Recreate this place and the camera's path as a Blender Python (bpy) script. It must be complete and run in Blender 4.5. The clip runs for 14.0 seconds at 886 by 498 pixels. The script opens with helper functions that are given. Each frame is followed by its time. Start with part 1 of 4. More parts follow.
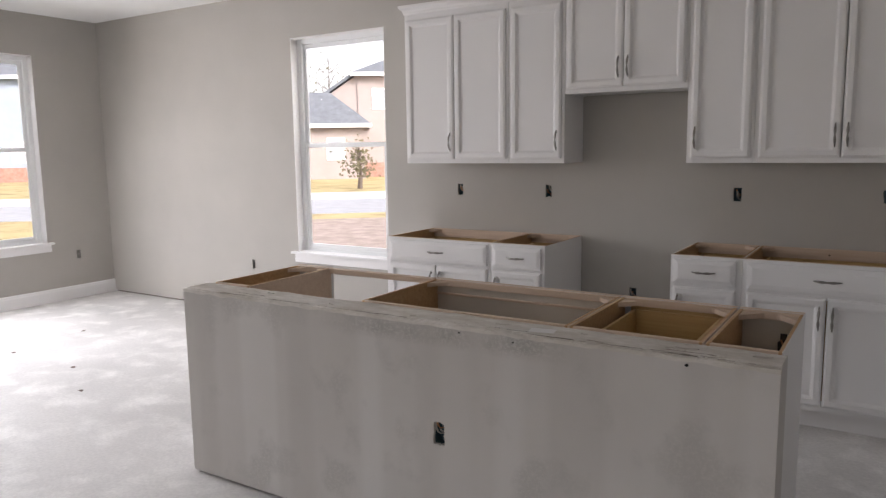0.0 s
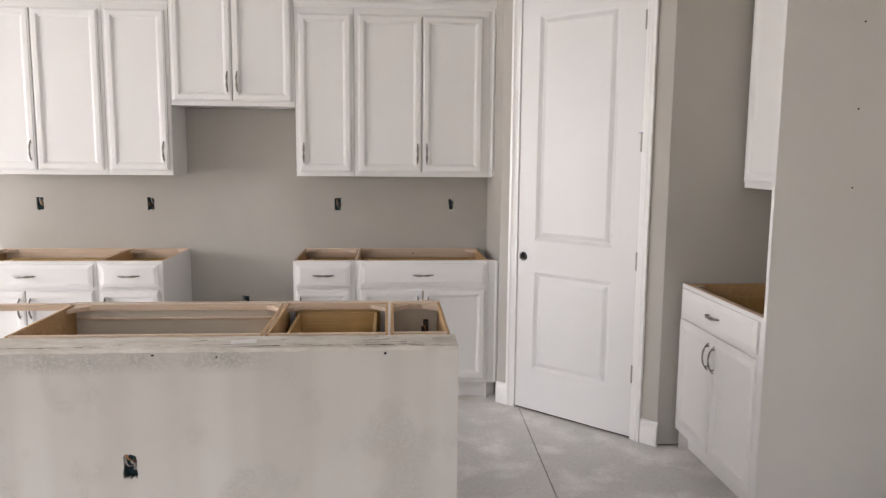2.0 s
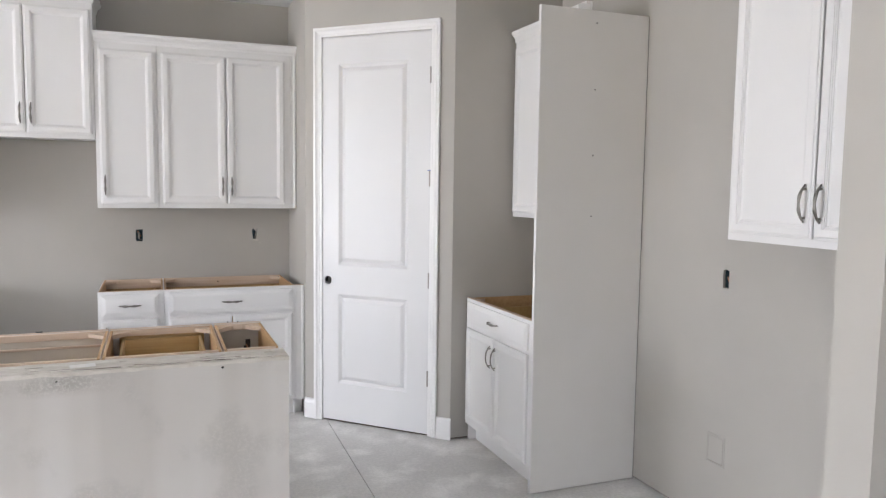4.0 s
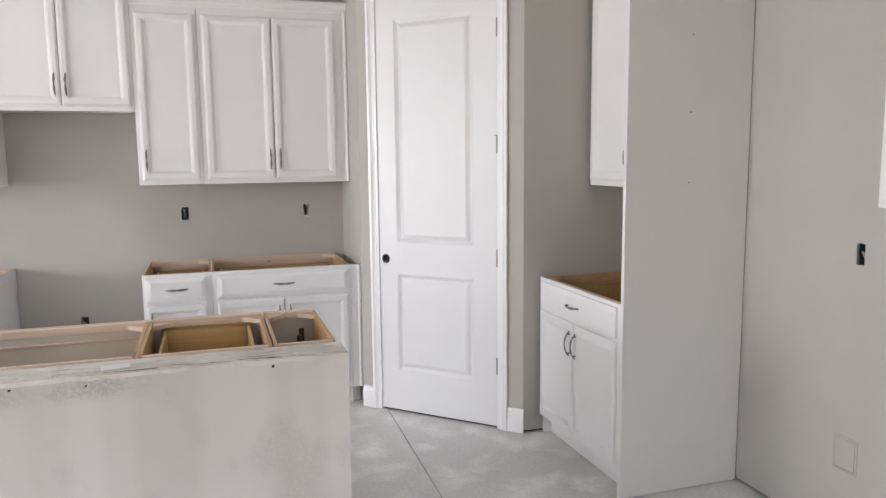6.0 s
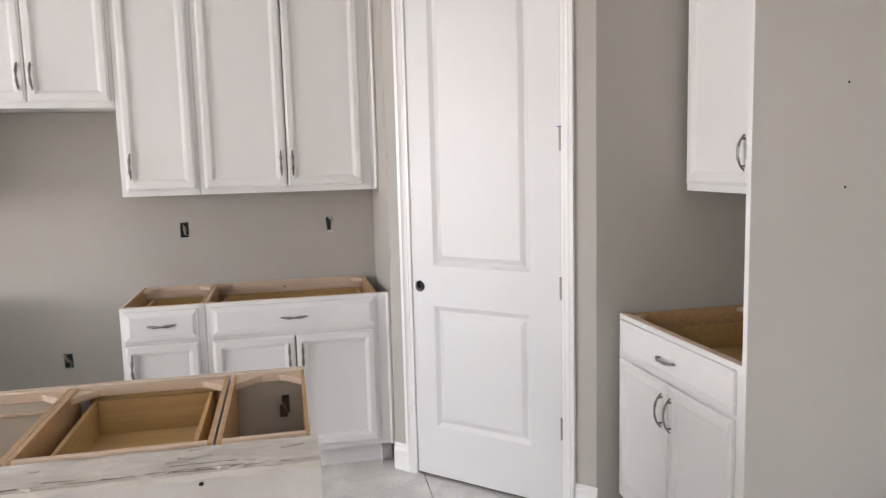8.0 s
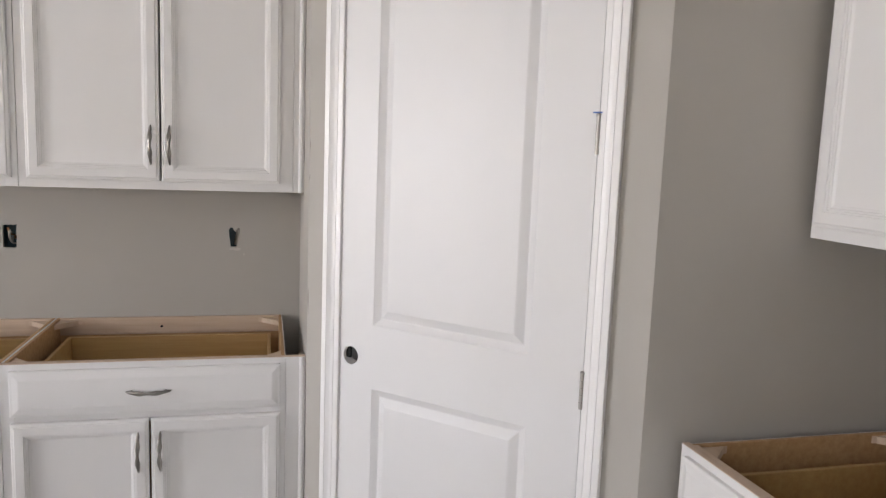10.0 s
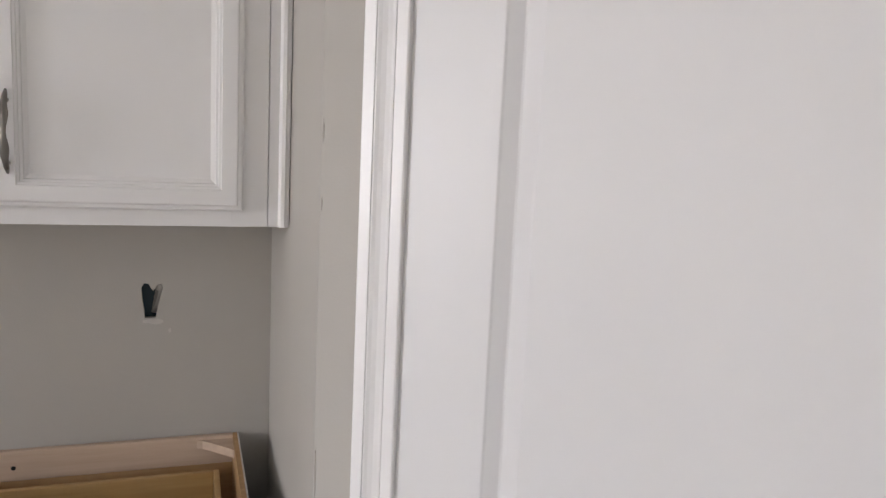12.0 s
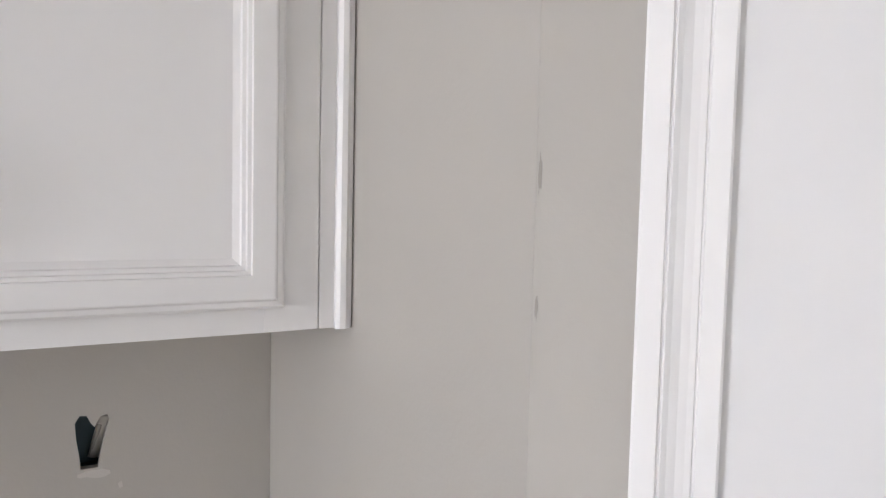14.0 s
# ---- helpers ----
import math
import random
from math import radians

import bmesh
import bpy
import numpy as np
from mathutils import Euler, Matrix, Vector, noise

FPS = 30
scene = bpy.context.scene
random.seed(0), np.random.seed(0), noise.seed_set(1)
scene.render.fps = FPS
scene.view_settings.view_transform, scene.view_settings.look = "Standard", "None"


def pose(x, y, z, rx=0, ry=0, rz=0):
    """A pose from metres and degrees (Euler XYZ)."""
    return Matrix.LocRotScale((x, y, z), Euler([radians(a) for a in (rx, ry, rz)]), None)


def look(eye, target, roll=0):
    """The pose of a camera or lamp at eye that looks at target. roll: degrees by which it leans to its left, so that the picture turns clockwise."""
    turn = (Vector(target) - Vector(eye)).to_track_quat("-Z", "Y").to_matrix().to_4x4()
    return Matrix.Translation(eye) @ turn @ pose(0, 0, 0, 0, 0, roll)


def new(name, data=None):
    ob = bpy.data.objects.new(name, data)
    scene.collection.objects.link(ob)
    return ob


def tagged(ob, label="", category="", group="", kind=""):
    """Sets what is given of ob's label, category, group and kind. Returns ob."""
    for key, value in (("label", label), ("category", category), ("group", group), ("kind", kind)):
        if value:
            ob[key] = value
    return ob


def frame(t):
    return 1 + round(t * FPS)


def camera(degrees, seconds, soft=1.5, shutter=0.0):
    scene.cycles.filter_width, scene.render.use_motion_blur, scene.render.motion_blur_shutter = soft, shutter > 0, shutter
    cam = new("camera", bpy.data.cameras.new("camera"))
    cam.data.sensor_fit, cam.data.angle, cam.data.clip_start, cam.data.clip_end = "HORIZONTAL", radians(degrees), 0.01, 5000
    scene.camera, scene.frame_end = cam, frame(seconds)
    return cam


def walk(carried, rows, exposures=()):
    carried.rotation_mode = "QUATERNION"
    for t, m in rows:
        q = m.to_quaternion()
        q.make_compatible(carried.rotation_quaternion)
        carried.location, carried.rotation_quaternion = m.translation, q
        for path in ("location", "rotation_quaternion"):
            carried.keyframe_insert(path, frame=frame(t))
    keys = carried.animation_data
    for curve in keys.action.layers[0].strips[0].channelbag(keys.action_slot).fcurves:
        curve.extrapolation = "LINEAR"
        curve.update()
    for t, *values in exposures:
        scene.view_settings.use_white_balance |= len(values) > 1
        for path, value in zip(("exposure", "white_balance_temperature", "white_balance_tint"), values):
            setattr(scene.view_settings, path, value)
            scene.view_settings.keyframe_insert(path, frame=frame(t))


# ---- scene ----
cam = camera(62.7, 14.0, soft=1.3, shutter=0.15)
PATH = [
    (0, (-0.176, -4.66, 1.475), (-1.231, -2.983, 1.201), -0.8),
    (0.5, (-0.277, -4.574, 1.494), (-1.102, -2.771, 1.235), 0.0),
    (1, (-0.467, -4.66, 1.521), (-0.861, -2.718, 1.254), -1.2),
    (1.5, (-0.577, -4.795, 1.525), (-0.691, -2.815, 1.263), -0.9),
    (2, (-0.655, -4.965, 1.51), (-0.508, -2.987, 1.254), 0.5),
    (2.5, (-0.756, -5.142, 1.524), (-0.344, -3.203, 1.255), 2.2),
    (2.7, (-0.825, -5.207, 1.516), (-0.22, -3.32, 1.245), 1.8),
    (4.8, (-0.897, -5.392, 1.549), (-0.159, -3.538, 1.403), 0.6),
    (5, (-0.885, -5.342, 1.531), (-0.171, -3.481, 1.364), 0.5),
    (5.5, (-0.922, -5.137, 1.543), (-0.238, -3.269, 1.334), 0.1),
    (6, (-0.835, -4.948, 1.523), (-0.236, -3.057, 1.27), -0.6),
    (6.5, (-0.684, -4.739, 1.508), (-0.199, -2.816, 1.249), -0.7),
    (7, (-0.603, -4.546, 1.504), (-0.238, -2.598, 1.237), -0.9),
    (7.5, (-0.55, -4.324, 1.514), (-0.198, -2.371, 1.264), -1.2),
    (8, (-0.467, -4.097, 1.502), (-0.05, -2.156, 1.264), -1.5),
    (8.2, (-0.402, -4.0, 1.504), (0.033, -2.064, 1.258), -1.5),
    (10.3, (-0.113, -2.713, 1.53), (0.385, -0.793, 1.274), 3.0),
    (10.5, (-0.115, -2.618, 1.533), (0.411, -0.705, 1.28), 3.4),
    (11, (-0.161, -2.261, 1.524), (0.509, -0.399, 1.233), 2.4),
    (11.5, (-0.177, -1.929, 1.515), (0.552, -0.093, 1.201), 1.5),
    (12, (-0.151, -1.625, 1.514), (0.501, 0.248, 1.255), 2.7),
    (12.5, (-0.2, -1.407, 1.464), (0.406, 0.486, 1.243), 1.1),
    (13, (-0.282, -1.17, 1.489), (0.389, 0.713, 1.414), -3.0),
    (13.5, (-0.278, -1.053, 1.477), (0.593, 0.746, 1.41), -2.1),
    (14, (-0.302, -1.079, 1.516), (0.686, 0.655, 1.385), 1.3),
]
STOPS = [(0.0, 1.76, 6550, 17), (0.8, 2.2, 6700, 18), (1.5, 2.64, 6800, 17), (2.0, 2.83, 6750, 16), (2.5, 2.93, 6350, 13), (5.0, 3.10, 6220, 14),
         (6.5, 3.02, 6450, 15), (7.5, 2.96, 6600, 16), (8.0, 3.06, 6580, 15.5), (10.5, 2.88, 6530, 15.5), (11.5, 2.88, 6400, 14.5), (12.0, 2.76, 6500, 16), (12.5, 2.8, 6650, 18),
         (13.0, 2.93, 6350, 15), (14.0, 3.1, 6250, 15)]
walk(cam, [(t, look(eye, target, roll)) for t, eye, target, roll in PATH], STOPS)

# ---- world and light ----
world = bpy.data.worlds.new("sky")
scene.world = world
world.use_nodes = True
wn, wl = world.node_tree.nodes, world.node_tree.links
sky = wn.new("ShaderNodeTexSky")
sky.sky_type = "NISHITA"
sky.sun_disc = False
sky.sun_elevation = radians(38)
sky.sun_rotation = radians(100)
sky.dust_density = 4.0
pale = wn.new("ShaderNodeHueSaturation")
pale.inputs["Saturation"].default_value = 0.25
wl.new(sky.outputs[0], pale.inputs["Color"])
wl.new(pale.outputs[0], wn["Background"].inputs["Color"])
wn["Background"].inputs["Strength"].default_value = 0.15

sun = new("sun", bpy.data.lights.new("sun", "SUN"))
sun.data.energy, sun.data.angle, sun.data.color = 1.2, radians(15), (1.0, 0.96, 0.9)
sun.matrix_world = look((20, -4, 16), (0, 0, 0))


def daylight_lamp(name, m, width, height, watts, tint=(0.96, 0.98, 1.0)):
    """An area lamp that stands in for the daylight of an opening."""
    lamp = new(name, bpy.data.lights.new(name, "AREA"))
    lamp.data.shape, lamp.data.size, lamp.data.size_y = "RECTANGLE", width, height
    lamp.data.energy, lamp.data.color = watts, tint
    lamp.matrix_world = m
    return lamp


# area lamps in unseen openings, added behind the walker and along the west wall
daylight_lamp("daylight_south", look((-3.2, -9.38, 1.25), (-3.2, 0, 1.0)), 3.4, 2.2, 1.5)
daylight_lamp("daylight_south_east", look((1.2, -9.38, 1.4), (0.6, 0, 1.0)), 1.6, 1.9, 2.6)
daylight_lamp("daylight_west", look((-7.2, -2.35, 1.45), (0, -2.1, -0.9)), 1.1, 1.8, 26)
daylight_lamp("daylight_west_far", look((-7.2, -6.6, 1.45), (0, -5.6, -0.9)), 2.3, 1.8, 3.5)
# unseen lamps added outside above the two windows in view, for the sky
daylight_lamp("sky_lamp_west", look((-8.0, -1.16, 3.0), (-5.6, -1.0, 0.6)), 1.3, 1.0, 7)
daylight_lamp("sky_lamp_north", look((-4.11, 0.75, 3.0), (-3.9, -2.0, 0.6)), 1.3, 1.0, 8)


# ---- materials ----
def shader(name, base, rough=0.5, metal=0.0):
    m = bpy.data.materials.new(name)
    m.use_nodes = True
    n, l = m.node_tree.nodes, m.node_tree.links
    b = n["Principled BSDF"]
    b.inputs["Base Color"].default_value = (*base, 1)
    b.inputs["Roughness"].default_value = rough
    b.inputs["Metallic"].default_value = metal
    return m, n, l, b


def coords(n, l, scale=(1, 1, 1), kind="Object"):
    c, mp = n.new("ShaderNodeTexCoord"), n.new("ShaderNodeMapping")
    mp.inputs["Scale"].default_value = scale
    l.new(c.outputs[kind], mp.inputs["Vector"])
    return mp.outputs["Vector"]


def clouds(n, l, vec, scale, detail=4.0, rough=0.55):
    t = n.new("ShaderNodeTexNoise")
    t.inputs["Scale"].default_value, t.inputs["Detail"].default_value = scale, detail
    t.inputs["Roughness"].default_value = rough
    l.new(vec, t.inputs["Vector"])
    return t.outputs["Fac"]


def ramp(n, l, fac, stops):
    r = n.new("ShaderNodeValToRGB")
    while len(r.color_ramp.elements) < len(stops):
        r.color_ramp.elements.new(0.5)
    for e, (p, c) in zip(r.color_ramp.elements, stops):
        e.position, e.color = p, (*c, 1)
    l.new(fac, r.inputs["Fac"])
    return r.outputs["Color"]


def blend(n, l, a, b, fac, mode="MIX"):
    x = n.new("ShaderNodeMix")
    x.data_type, x.blend_type = "RGBA", mode
    for socket, value in ((x.inputs[6], a), (x.inputs[7], b), (x.inputs[0], fac)):
        if hasattr(value, "is_linked"):
            l.new(value, socket)
        else:
            socket.default_value = (*value, 1) if isinstance(value, tuple) else value
    return x.outputs[2]


def relief(n, l, b, height, strength, distance):
    u = n.new("ShaderNodeBump")
    u.inputs["Strength"].default_value, u.inputs["Distance"].default_value = strength, distance
    l.new(height, u.inputs["Height"])
    l.new(u.outputs["Normal"], b.inputs["Normal"])


def painted(name, base, rough, peel=0.25, size=220.0, vary=0.04):
    """Paint with faint roller texture and faint unevenness."""
    m, n, l, b = shader(name, base, rough)
    v = coords(n, l)
    dark = tuple(c * (1 - vary) for c in base)
    light = tuple(min(1, c * (1 + vary)) for c in base)
    l.new(ramp(n, l, clouds(n, l, v, 1.7, 5), [(0.3, dark), (0.7, light)]), b.inputs["Base Color"])
    relief(n, l, b, clouds(n, l, v, size, 3), peel, 0.0008)
    return m


def timber(name, light, dark, rough=0.55, grain=(2.0, 40.0, 40.0)):
    m, n, l, b = shader(name, light, rough)
    info = n.new("ShaderNodeObjectInfo")
    v = coords(n, l, grain)
    shift = n.new("ShaderNodeVectorMath")
    l.new(v, shift.inputs[0])
    l.new(info.outputs["Random"], shift.inputs[1])
    f = clouds(n, l, shift.outputs[0], 1.6, 6, 0.6)
    c = ramp(n, l, f, [(0.3, dark), (0.7, light)])
    tone = ramp(n, l, info.outputs["Random"], [(0.0, (0.86, 0.84, 0.82)), (1.0, (1.0, 1.0, 1.0))])
    l.new(blend(n, l, c, tone, 1.0, "MULTIPLY"), b.inputs["Base Color"])
    relief(n, l, b, f, 0.2, 0.0006)
    return m


def concrete_floor():
    m, n, l, b = shader("concrete", (0.4, 0.4, 0.39), 0.55)
    v = coords(n, l)
    wide = clouds(n, l, v, 0.9, 6, 0.6)
    c = ramp(n, l, wide, [(0.34, (0.60, 0.588, 0.575)), (0.50, (0.69, 0.677, 0.662)), (0.66, (0.76, 0.747, 0.732))])
    sweep = n.new("ShaderNodeTexNoise")
    sweep.inputs["Scale"].default_value, sweep.inputs["Detail"].default_value, sweep.inputs["Distortion"].default_value = 4.2, 4, 0.25
    l.new(v, sweep.inputs["Vector"])
    dust = ramp(n, l, sweep.outputs["Fac"], [(0.48, (0, 0, 0)), (0.57, (0.38, 0.38, 0.38)), (0.68, (0.9, 0.9, 0.9))])
    c = blend(n, l, c, (0.90, 0.888, 0.87), dust)
    speck = clouds(n, l, v, 55, 5, 0.7)
    c = blend(n, l, c, ramp(n, l, speck, [(0.35, (0.86, 0.86, 0.86)), (0.65, (1.06, 1.06, 1.06))]), 0.8, "MULTIPLY")
    l.new(c, b.inputs["Base Color"])
    l.new(ramp(n, l, wide, [(0.3, (0.42,) * 3), (0.7, (0.7,) * 3)]), b.inputs["Roughness"])
    relief(n, l, b, speck, 0.15, 0.001)
    return m


def primed_board():
    """Primed plasterboard with faint vertical taping bands, and scuffed filler under the top edge and in loose patches."""
    m, n, l, b = shader("primed_board", (0.5, 0.47, 0.44), 0.72)
    v = coords(n, l)
    band = clouds(n, l, coords(n, l, (2.3, 0.2, 0.05)), 1.5, 1.0, 0.3)
    c = ramp(n, l, band, [(0.40, (0.520, 0.492, 0.462)), (0.46, (0.560, 0.532, 0.502)), (0.54, (0.565, 0.538, 0.508)), (0.60, (0.605, 0.580, 0.552))])
    soft = clouds(n, l, v, 1.6, 3, 0.5)
    c = blend(n, l, c, ramp(n, l, soft, [(0.3, (0.93, 0.92, 0.915)), (0.7, (1.03, 1.03, 1.03))]), 1.0, "MULTIPLY")
    z, co = n.new("ShaderNodeSeparateXYZ"), n.new("ShaderNodeTexCoord")
    l.new(co.outputs["Object"], z.inputs[0])
    near = n.new("ShaderNodeMapRange")
    near.inputs["From Min"].default_value, near.inputs["From Max"].default_value = 0.775, 0.815
    l.new(z.outputs["Z"], near.inputs["Value"])
    span = n.new("ShaderNodeMapRange")
    span.inputs["From Max"].default_value = 2.372
    l.new(z.outputs["X"], span.inputs["Value"])
    along = ramp(n, l, span.outputs["Result"], [(0.0, (0.15,) * 3), (0.34, (0.1,) * 3), (0.46, (0.9,) * 3), (0.72, (0.8,) * 3), (0.82, (0.0,) * 3), (1.0, (0.08,) * 3)])
    along = blend(n, l, along, ramp(n, l, clouds(n, l, v, 5.0, 4, 0.6), [(0.36, (0.2,) * 3), (0.56, (1, 1, 1))]), 1.0, "MULTIPLY")
    fleck = clouds(n, l, v, 75, 6, 0.8)
    fine = ramp(n, l, fleck, [(0.40, (0.15, 0.15, 0.15)), (0.52, (1, 1, 1))])
    edge = blend(n, l, blend(n, l, along, near.outputs["Result"], 1.0, "MULTIPLY"), fine, 1.0, "MULTIPLY")
    patch = ramp(n, l, clouds(n, l, coords(n, l, (1.2, 1, 1.0)), 3.1, 3, 0.55), [(0.54, (0, 0, 0)), (0.64, (0.55, 0.55, 0.55))])
    low = blend(n, l, patch, fine, 1.0, "MULTIPLY")
    c = blend(n, l, c, (0.34, 0.32, 0.29), edge)
    c = blend(n, l, c, (0.42, 0.40, 0.375), low)
    l.new(c, b.inputs["Base Color"])
    relief(n, l, b, blend(n, l, fleck, (0.5, 0.5, 0.5), 0.6), 0.35, 0.0015)
    return m


def torn_board():
    """Torn paper, bare gypsum and filler smears."""
    m, n, l, b = shader("torn_board", (0.55, 0.5, 0.45), 0.88)
    v = coords(n, l, (0.55, 1.4, 1.4))
    f = clouds(n, l, v, 16, 8, 0.72)
    g = clouds(n, l, v, 3.5, 4, 0.6)
    c = ramp(n, l, f, [(0.26, (0.40, 0.36, 0.31)), (0.38, (0.56, 0.525, 0.48)), (0.58, (0.67, 0.64, 0.60)), (0.72, (0.80, 0.78, 0.75))])
    c = blend(n, l, c, ramp(n, l, g, [(0.40, (0.90, 0.88, 0.85)), (0.58, (1.06, 1.06, 1.06))]), 1.0, "MULTIPLY")
    l.new(c, b.inputs["Base Color"])
    relief(n, l, b, f, 0.7, 0.004)
    return m


def patchy(name, stops, scale, rough=0.9, bump=0.4, depth=0.02):
    m, n, l, b = shader(name, stops[0][1], rough)
    v = coords(n, l)
    f = clouds(n, l, v, scale, 6, 0.65)
    l.new(ramp(n, l, f, stops), b.inputs["Base Color"])
    relief(n, l, b, f, bump, depth)
    return m


def clear_glass():
    m, n, l, b = shader("glass", (1, 1, 1), 0.0)
    b.inputs["Transmission Weight"].default_value = 1.0
    b.inputs["IOR"].default_value = 1.02
    return m


def brushed(name, base, rough):
    m, n, l, b = shader(name, base, rough, 1.0)
    f = clouds(n, l, coords(n, l, (300, 300, 20)), 1.0, 2)
    l.new(ramp(n, l, f, [(0.3, (rough * 0.8,) * 3), (0.7, (rough * 1.2,) * 3)]), b.inputs["Roughness"])
    return m


WALL = painted("wall_paint", (0.440, 0.418, 0.384), 0.75, 0.35, 160)
CEIL = painted("ceiling_paint", (0.84, 0.84, 0.83), 0.9, 0.5, 90)
WHITE = painted("cabinet_paint", (0.76, 0.748, 0.740), 0.38, 0.08, 300, 0.015)
TRIM = painted("trim_paint", (0.82, 0.81, 0.805), 0.33, 0.08, 200, 0.015)
DOORWHITE = painted("door_paint", (0.715, 0.708, 0.710), 0.4, 0.12, 180, 0.02)
PANELWHITE = painted("panel_paint", (0.72, 0.70, 0.68), 0.5, 0.1, 200, 0.02)
VINYL = painted("window_vinyl", (0.82, 0.83, 0.83), 0.4, 0.02, 100, 0.01)
MAPLE = timber("maple", (0.60, 0.385, 0.20), (0.46, 0.275, 0.125))
RAWEDGE = timber("raw_edge", (0.71, 0.565, 0.44), (0.61, 0.46, 0.345))
GOLD = timber("drawer_ply", (0.56, 0.38, 0.17), (0.47, 0.30, 0.12))
LINER = painted("cabinet_liner", (0.62, 0.555, 0.475), 0.6, 0.1, 100)
# near-black timber puts the shade of the gap under wallboards into colour
PLATE = timber("sole_plate", (0.12, 0.09, 0.07), (0.06, 0.05, 0.04), 0.9)
FLOOR = concrete_floor()
PRIMED = primed_board()
TORN = torn_board()
# dark brown puts the shade of open cracks and seams into colour
CRACK = patchy("crack_shade", [(0.35, (0.12, 0.10, 0.08)), (0.65, (0.28, 0.25, 0.21))], 30, 0.95)
NICKEL = brushed("brushed_nickel", (0.25, 0.235, 0.215), 0.34)
HINGE = brushed("satin_hinge", (0.34, 0.32, 0.30), 0.38)
DARK = shader("dark_cavity", (0.012, 0.012, 0.012), 0.9)[0]
BOXBLUE = painted("box_plastic", (0.025, 0.060, 0.075), 0.5, 0.1, 100)
# grey puts the lit insides of two far boxes into colour; also a cable's
BOXGREY = painted("lit_box_cable_grey", (0.24, 0.23, 0.21), 0.6, 0.1, 100)
WIRE = painted("cable_sheath", (0.42, 0.40, 0.37), 0.5, 0.1, 100)
COPPER = brushed("bare_copper", (0.5, 0.26, 0.14), 0.4)
FILLER = painted("wall_filler", (0.53, 0.505, 0.47), 0.85, 0.6, 240, 0.08)
NICK = painted("chipped_paint", (0.33, 0.31, 0.28), 0.9, 0.5, 240, 0.1)
BLUE = shader("blue_tape", (0.05, 0.14, 0.42), 0.6)[0]
GLASS = clear_glass()
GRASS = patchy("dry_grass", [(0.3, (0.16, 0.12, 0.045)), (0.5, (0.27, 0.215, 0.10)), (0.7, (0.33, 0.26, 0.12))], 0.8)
# mulch and asphalt lightened to put the view's veiling glare into colour
MULCH = patchy("mulch", [(0.3, (0.15, 0.115, 0.095)), (0.7, (0.28, 0.225, 0.20))], 3.0)
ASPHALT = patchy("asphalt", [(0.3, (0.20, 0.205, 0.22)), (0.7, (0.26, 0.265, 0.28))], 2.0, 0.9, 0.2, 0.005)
PAVING = patchy("paving", [(0.3, (0.36, 0.35, 0.34)), (0.7, (0.46, 0.45, 0.43))], 1.5, 0.9, 0.2, 0.005)
SIDING = patchy("siding", [(0.3, (0.27, 0.225, 0.21)), (0.7, (0.30, 0.255, 0.24))], 0.6, 0.8, 0.1, 0.01)
SIDINGBLUE = patchy("siding_blue", [(0.3, (0.22, 0.26, 0.31)), (0.7, (0.26, 0.30, 0.35))], 0.6, 0.8, 0.1, 0.01)
ROOFING = patchy("shingles", [(0.3, (0.085, 0.092, 0.105)), (0.7, (0.12, 0.13, 0.145))], 2.5)
BRICKRED = patchy("brick_skirt", [(0.3, (0.22, 0.12, 0.09)), (0.7, (0.34, 0.20, 0.16))], 4.0)
BARK = patchy("bark", [(0.3, (0.07, 0.055, 0.045)), (0.7, (0.15, 0.12, 0.10))], 9.0)
LEAF = patchy("leaf", [(0.3, (0.05, 0.06, 0.03)), (0.7, (0.13, 0.10, 0.05))], 5.0)
# pane colour lightened in place of the glare over the far houses
PANE = shader("glare_pane", (0.28, 0.30, 0.33), 0.12)[0]


# ---- building helpers ----
def box(bm, x0, x1, y0, y1, z0, z1, bevel=0.0, steps=1):
    vs = [bm.verts.new((x, y, z)) for z in (z0, z1) for y in (y0, y1) for x in (x0, x1)]
    fs = [bm.faces.new([vs[i] for i in q]) for q in
          ((0, 2, 3, 1), (4, 5, 7, 6), (0, 1, 5, 4), (1, 3, 7, 5), (3, 2, 6, 7), (2, 0, 4, 6))]
    if bevel:
        es = list({e for f in fs for e in f.edges})
        bmesh.ops.bevel(bm, geom=es, offset=bevel, segments=steps, affect="EDGES", profile=0.6)
    return bm


def boxed(*args, **kw):
    return box(bmesh.new(), *args, **kw)


def mesh_of(name, bm, material, smooth=False):
    bmesh.ops.recalc_face_normals(bm, faces=bm.faces[:])
    me = bpy.data.meshes.new(name)
    bm.to_mesh(me)
    bm.free()
    for mat in material if isinstance(material, (list, tuple)) else [material]:
        me.materials.append(mat)
    if smooth:
        me.shade_smooth()
    return me


def part(name, bm, material, parent, label="", smooth=False, m=None):
    """One mesh object under a thing or a part."""
    ob = new(name, mesh_of(name, bm, material, smooth))
    ob.parent = parent
    if m is not None:
        ob.matrix_basis = m
    if label:
        tagged(ob, label)
    return ob


def thing(name, m, label, category, group="", kind=""):
    ob = new(name)
    ob.empty_display_size = 0.1
    ob.matrix_basis = m
    return tagged(ob, label, category, group, kind)


def solid(name, bm, material, label, category, m=None, group="", kind="", smooth=False):
    ob = new(name, mesh_of(name, bm, material, smooth))
    if m is not None:
        ob.matrix_basis = m
    return tagged(ob, label, category, group, kind)


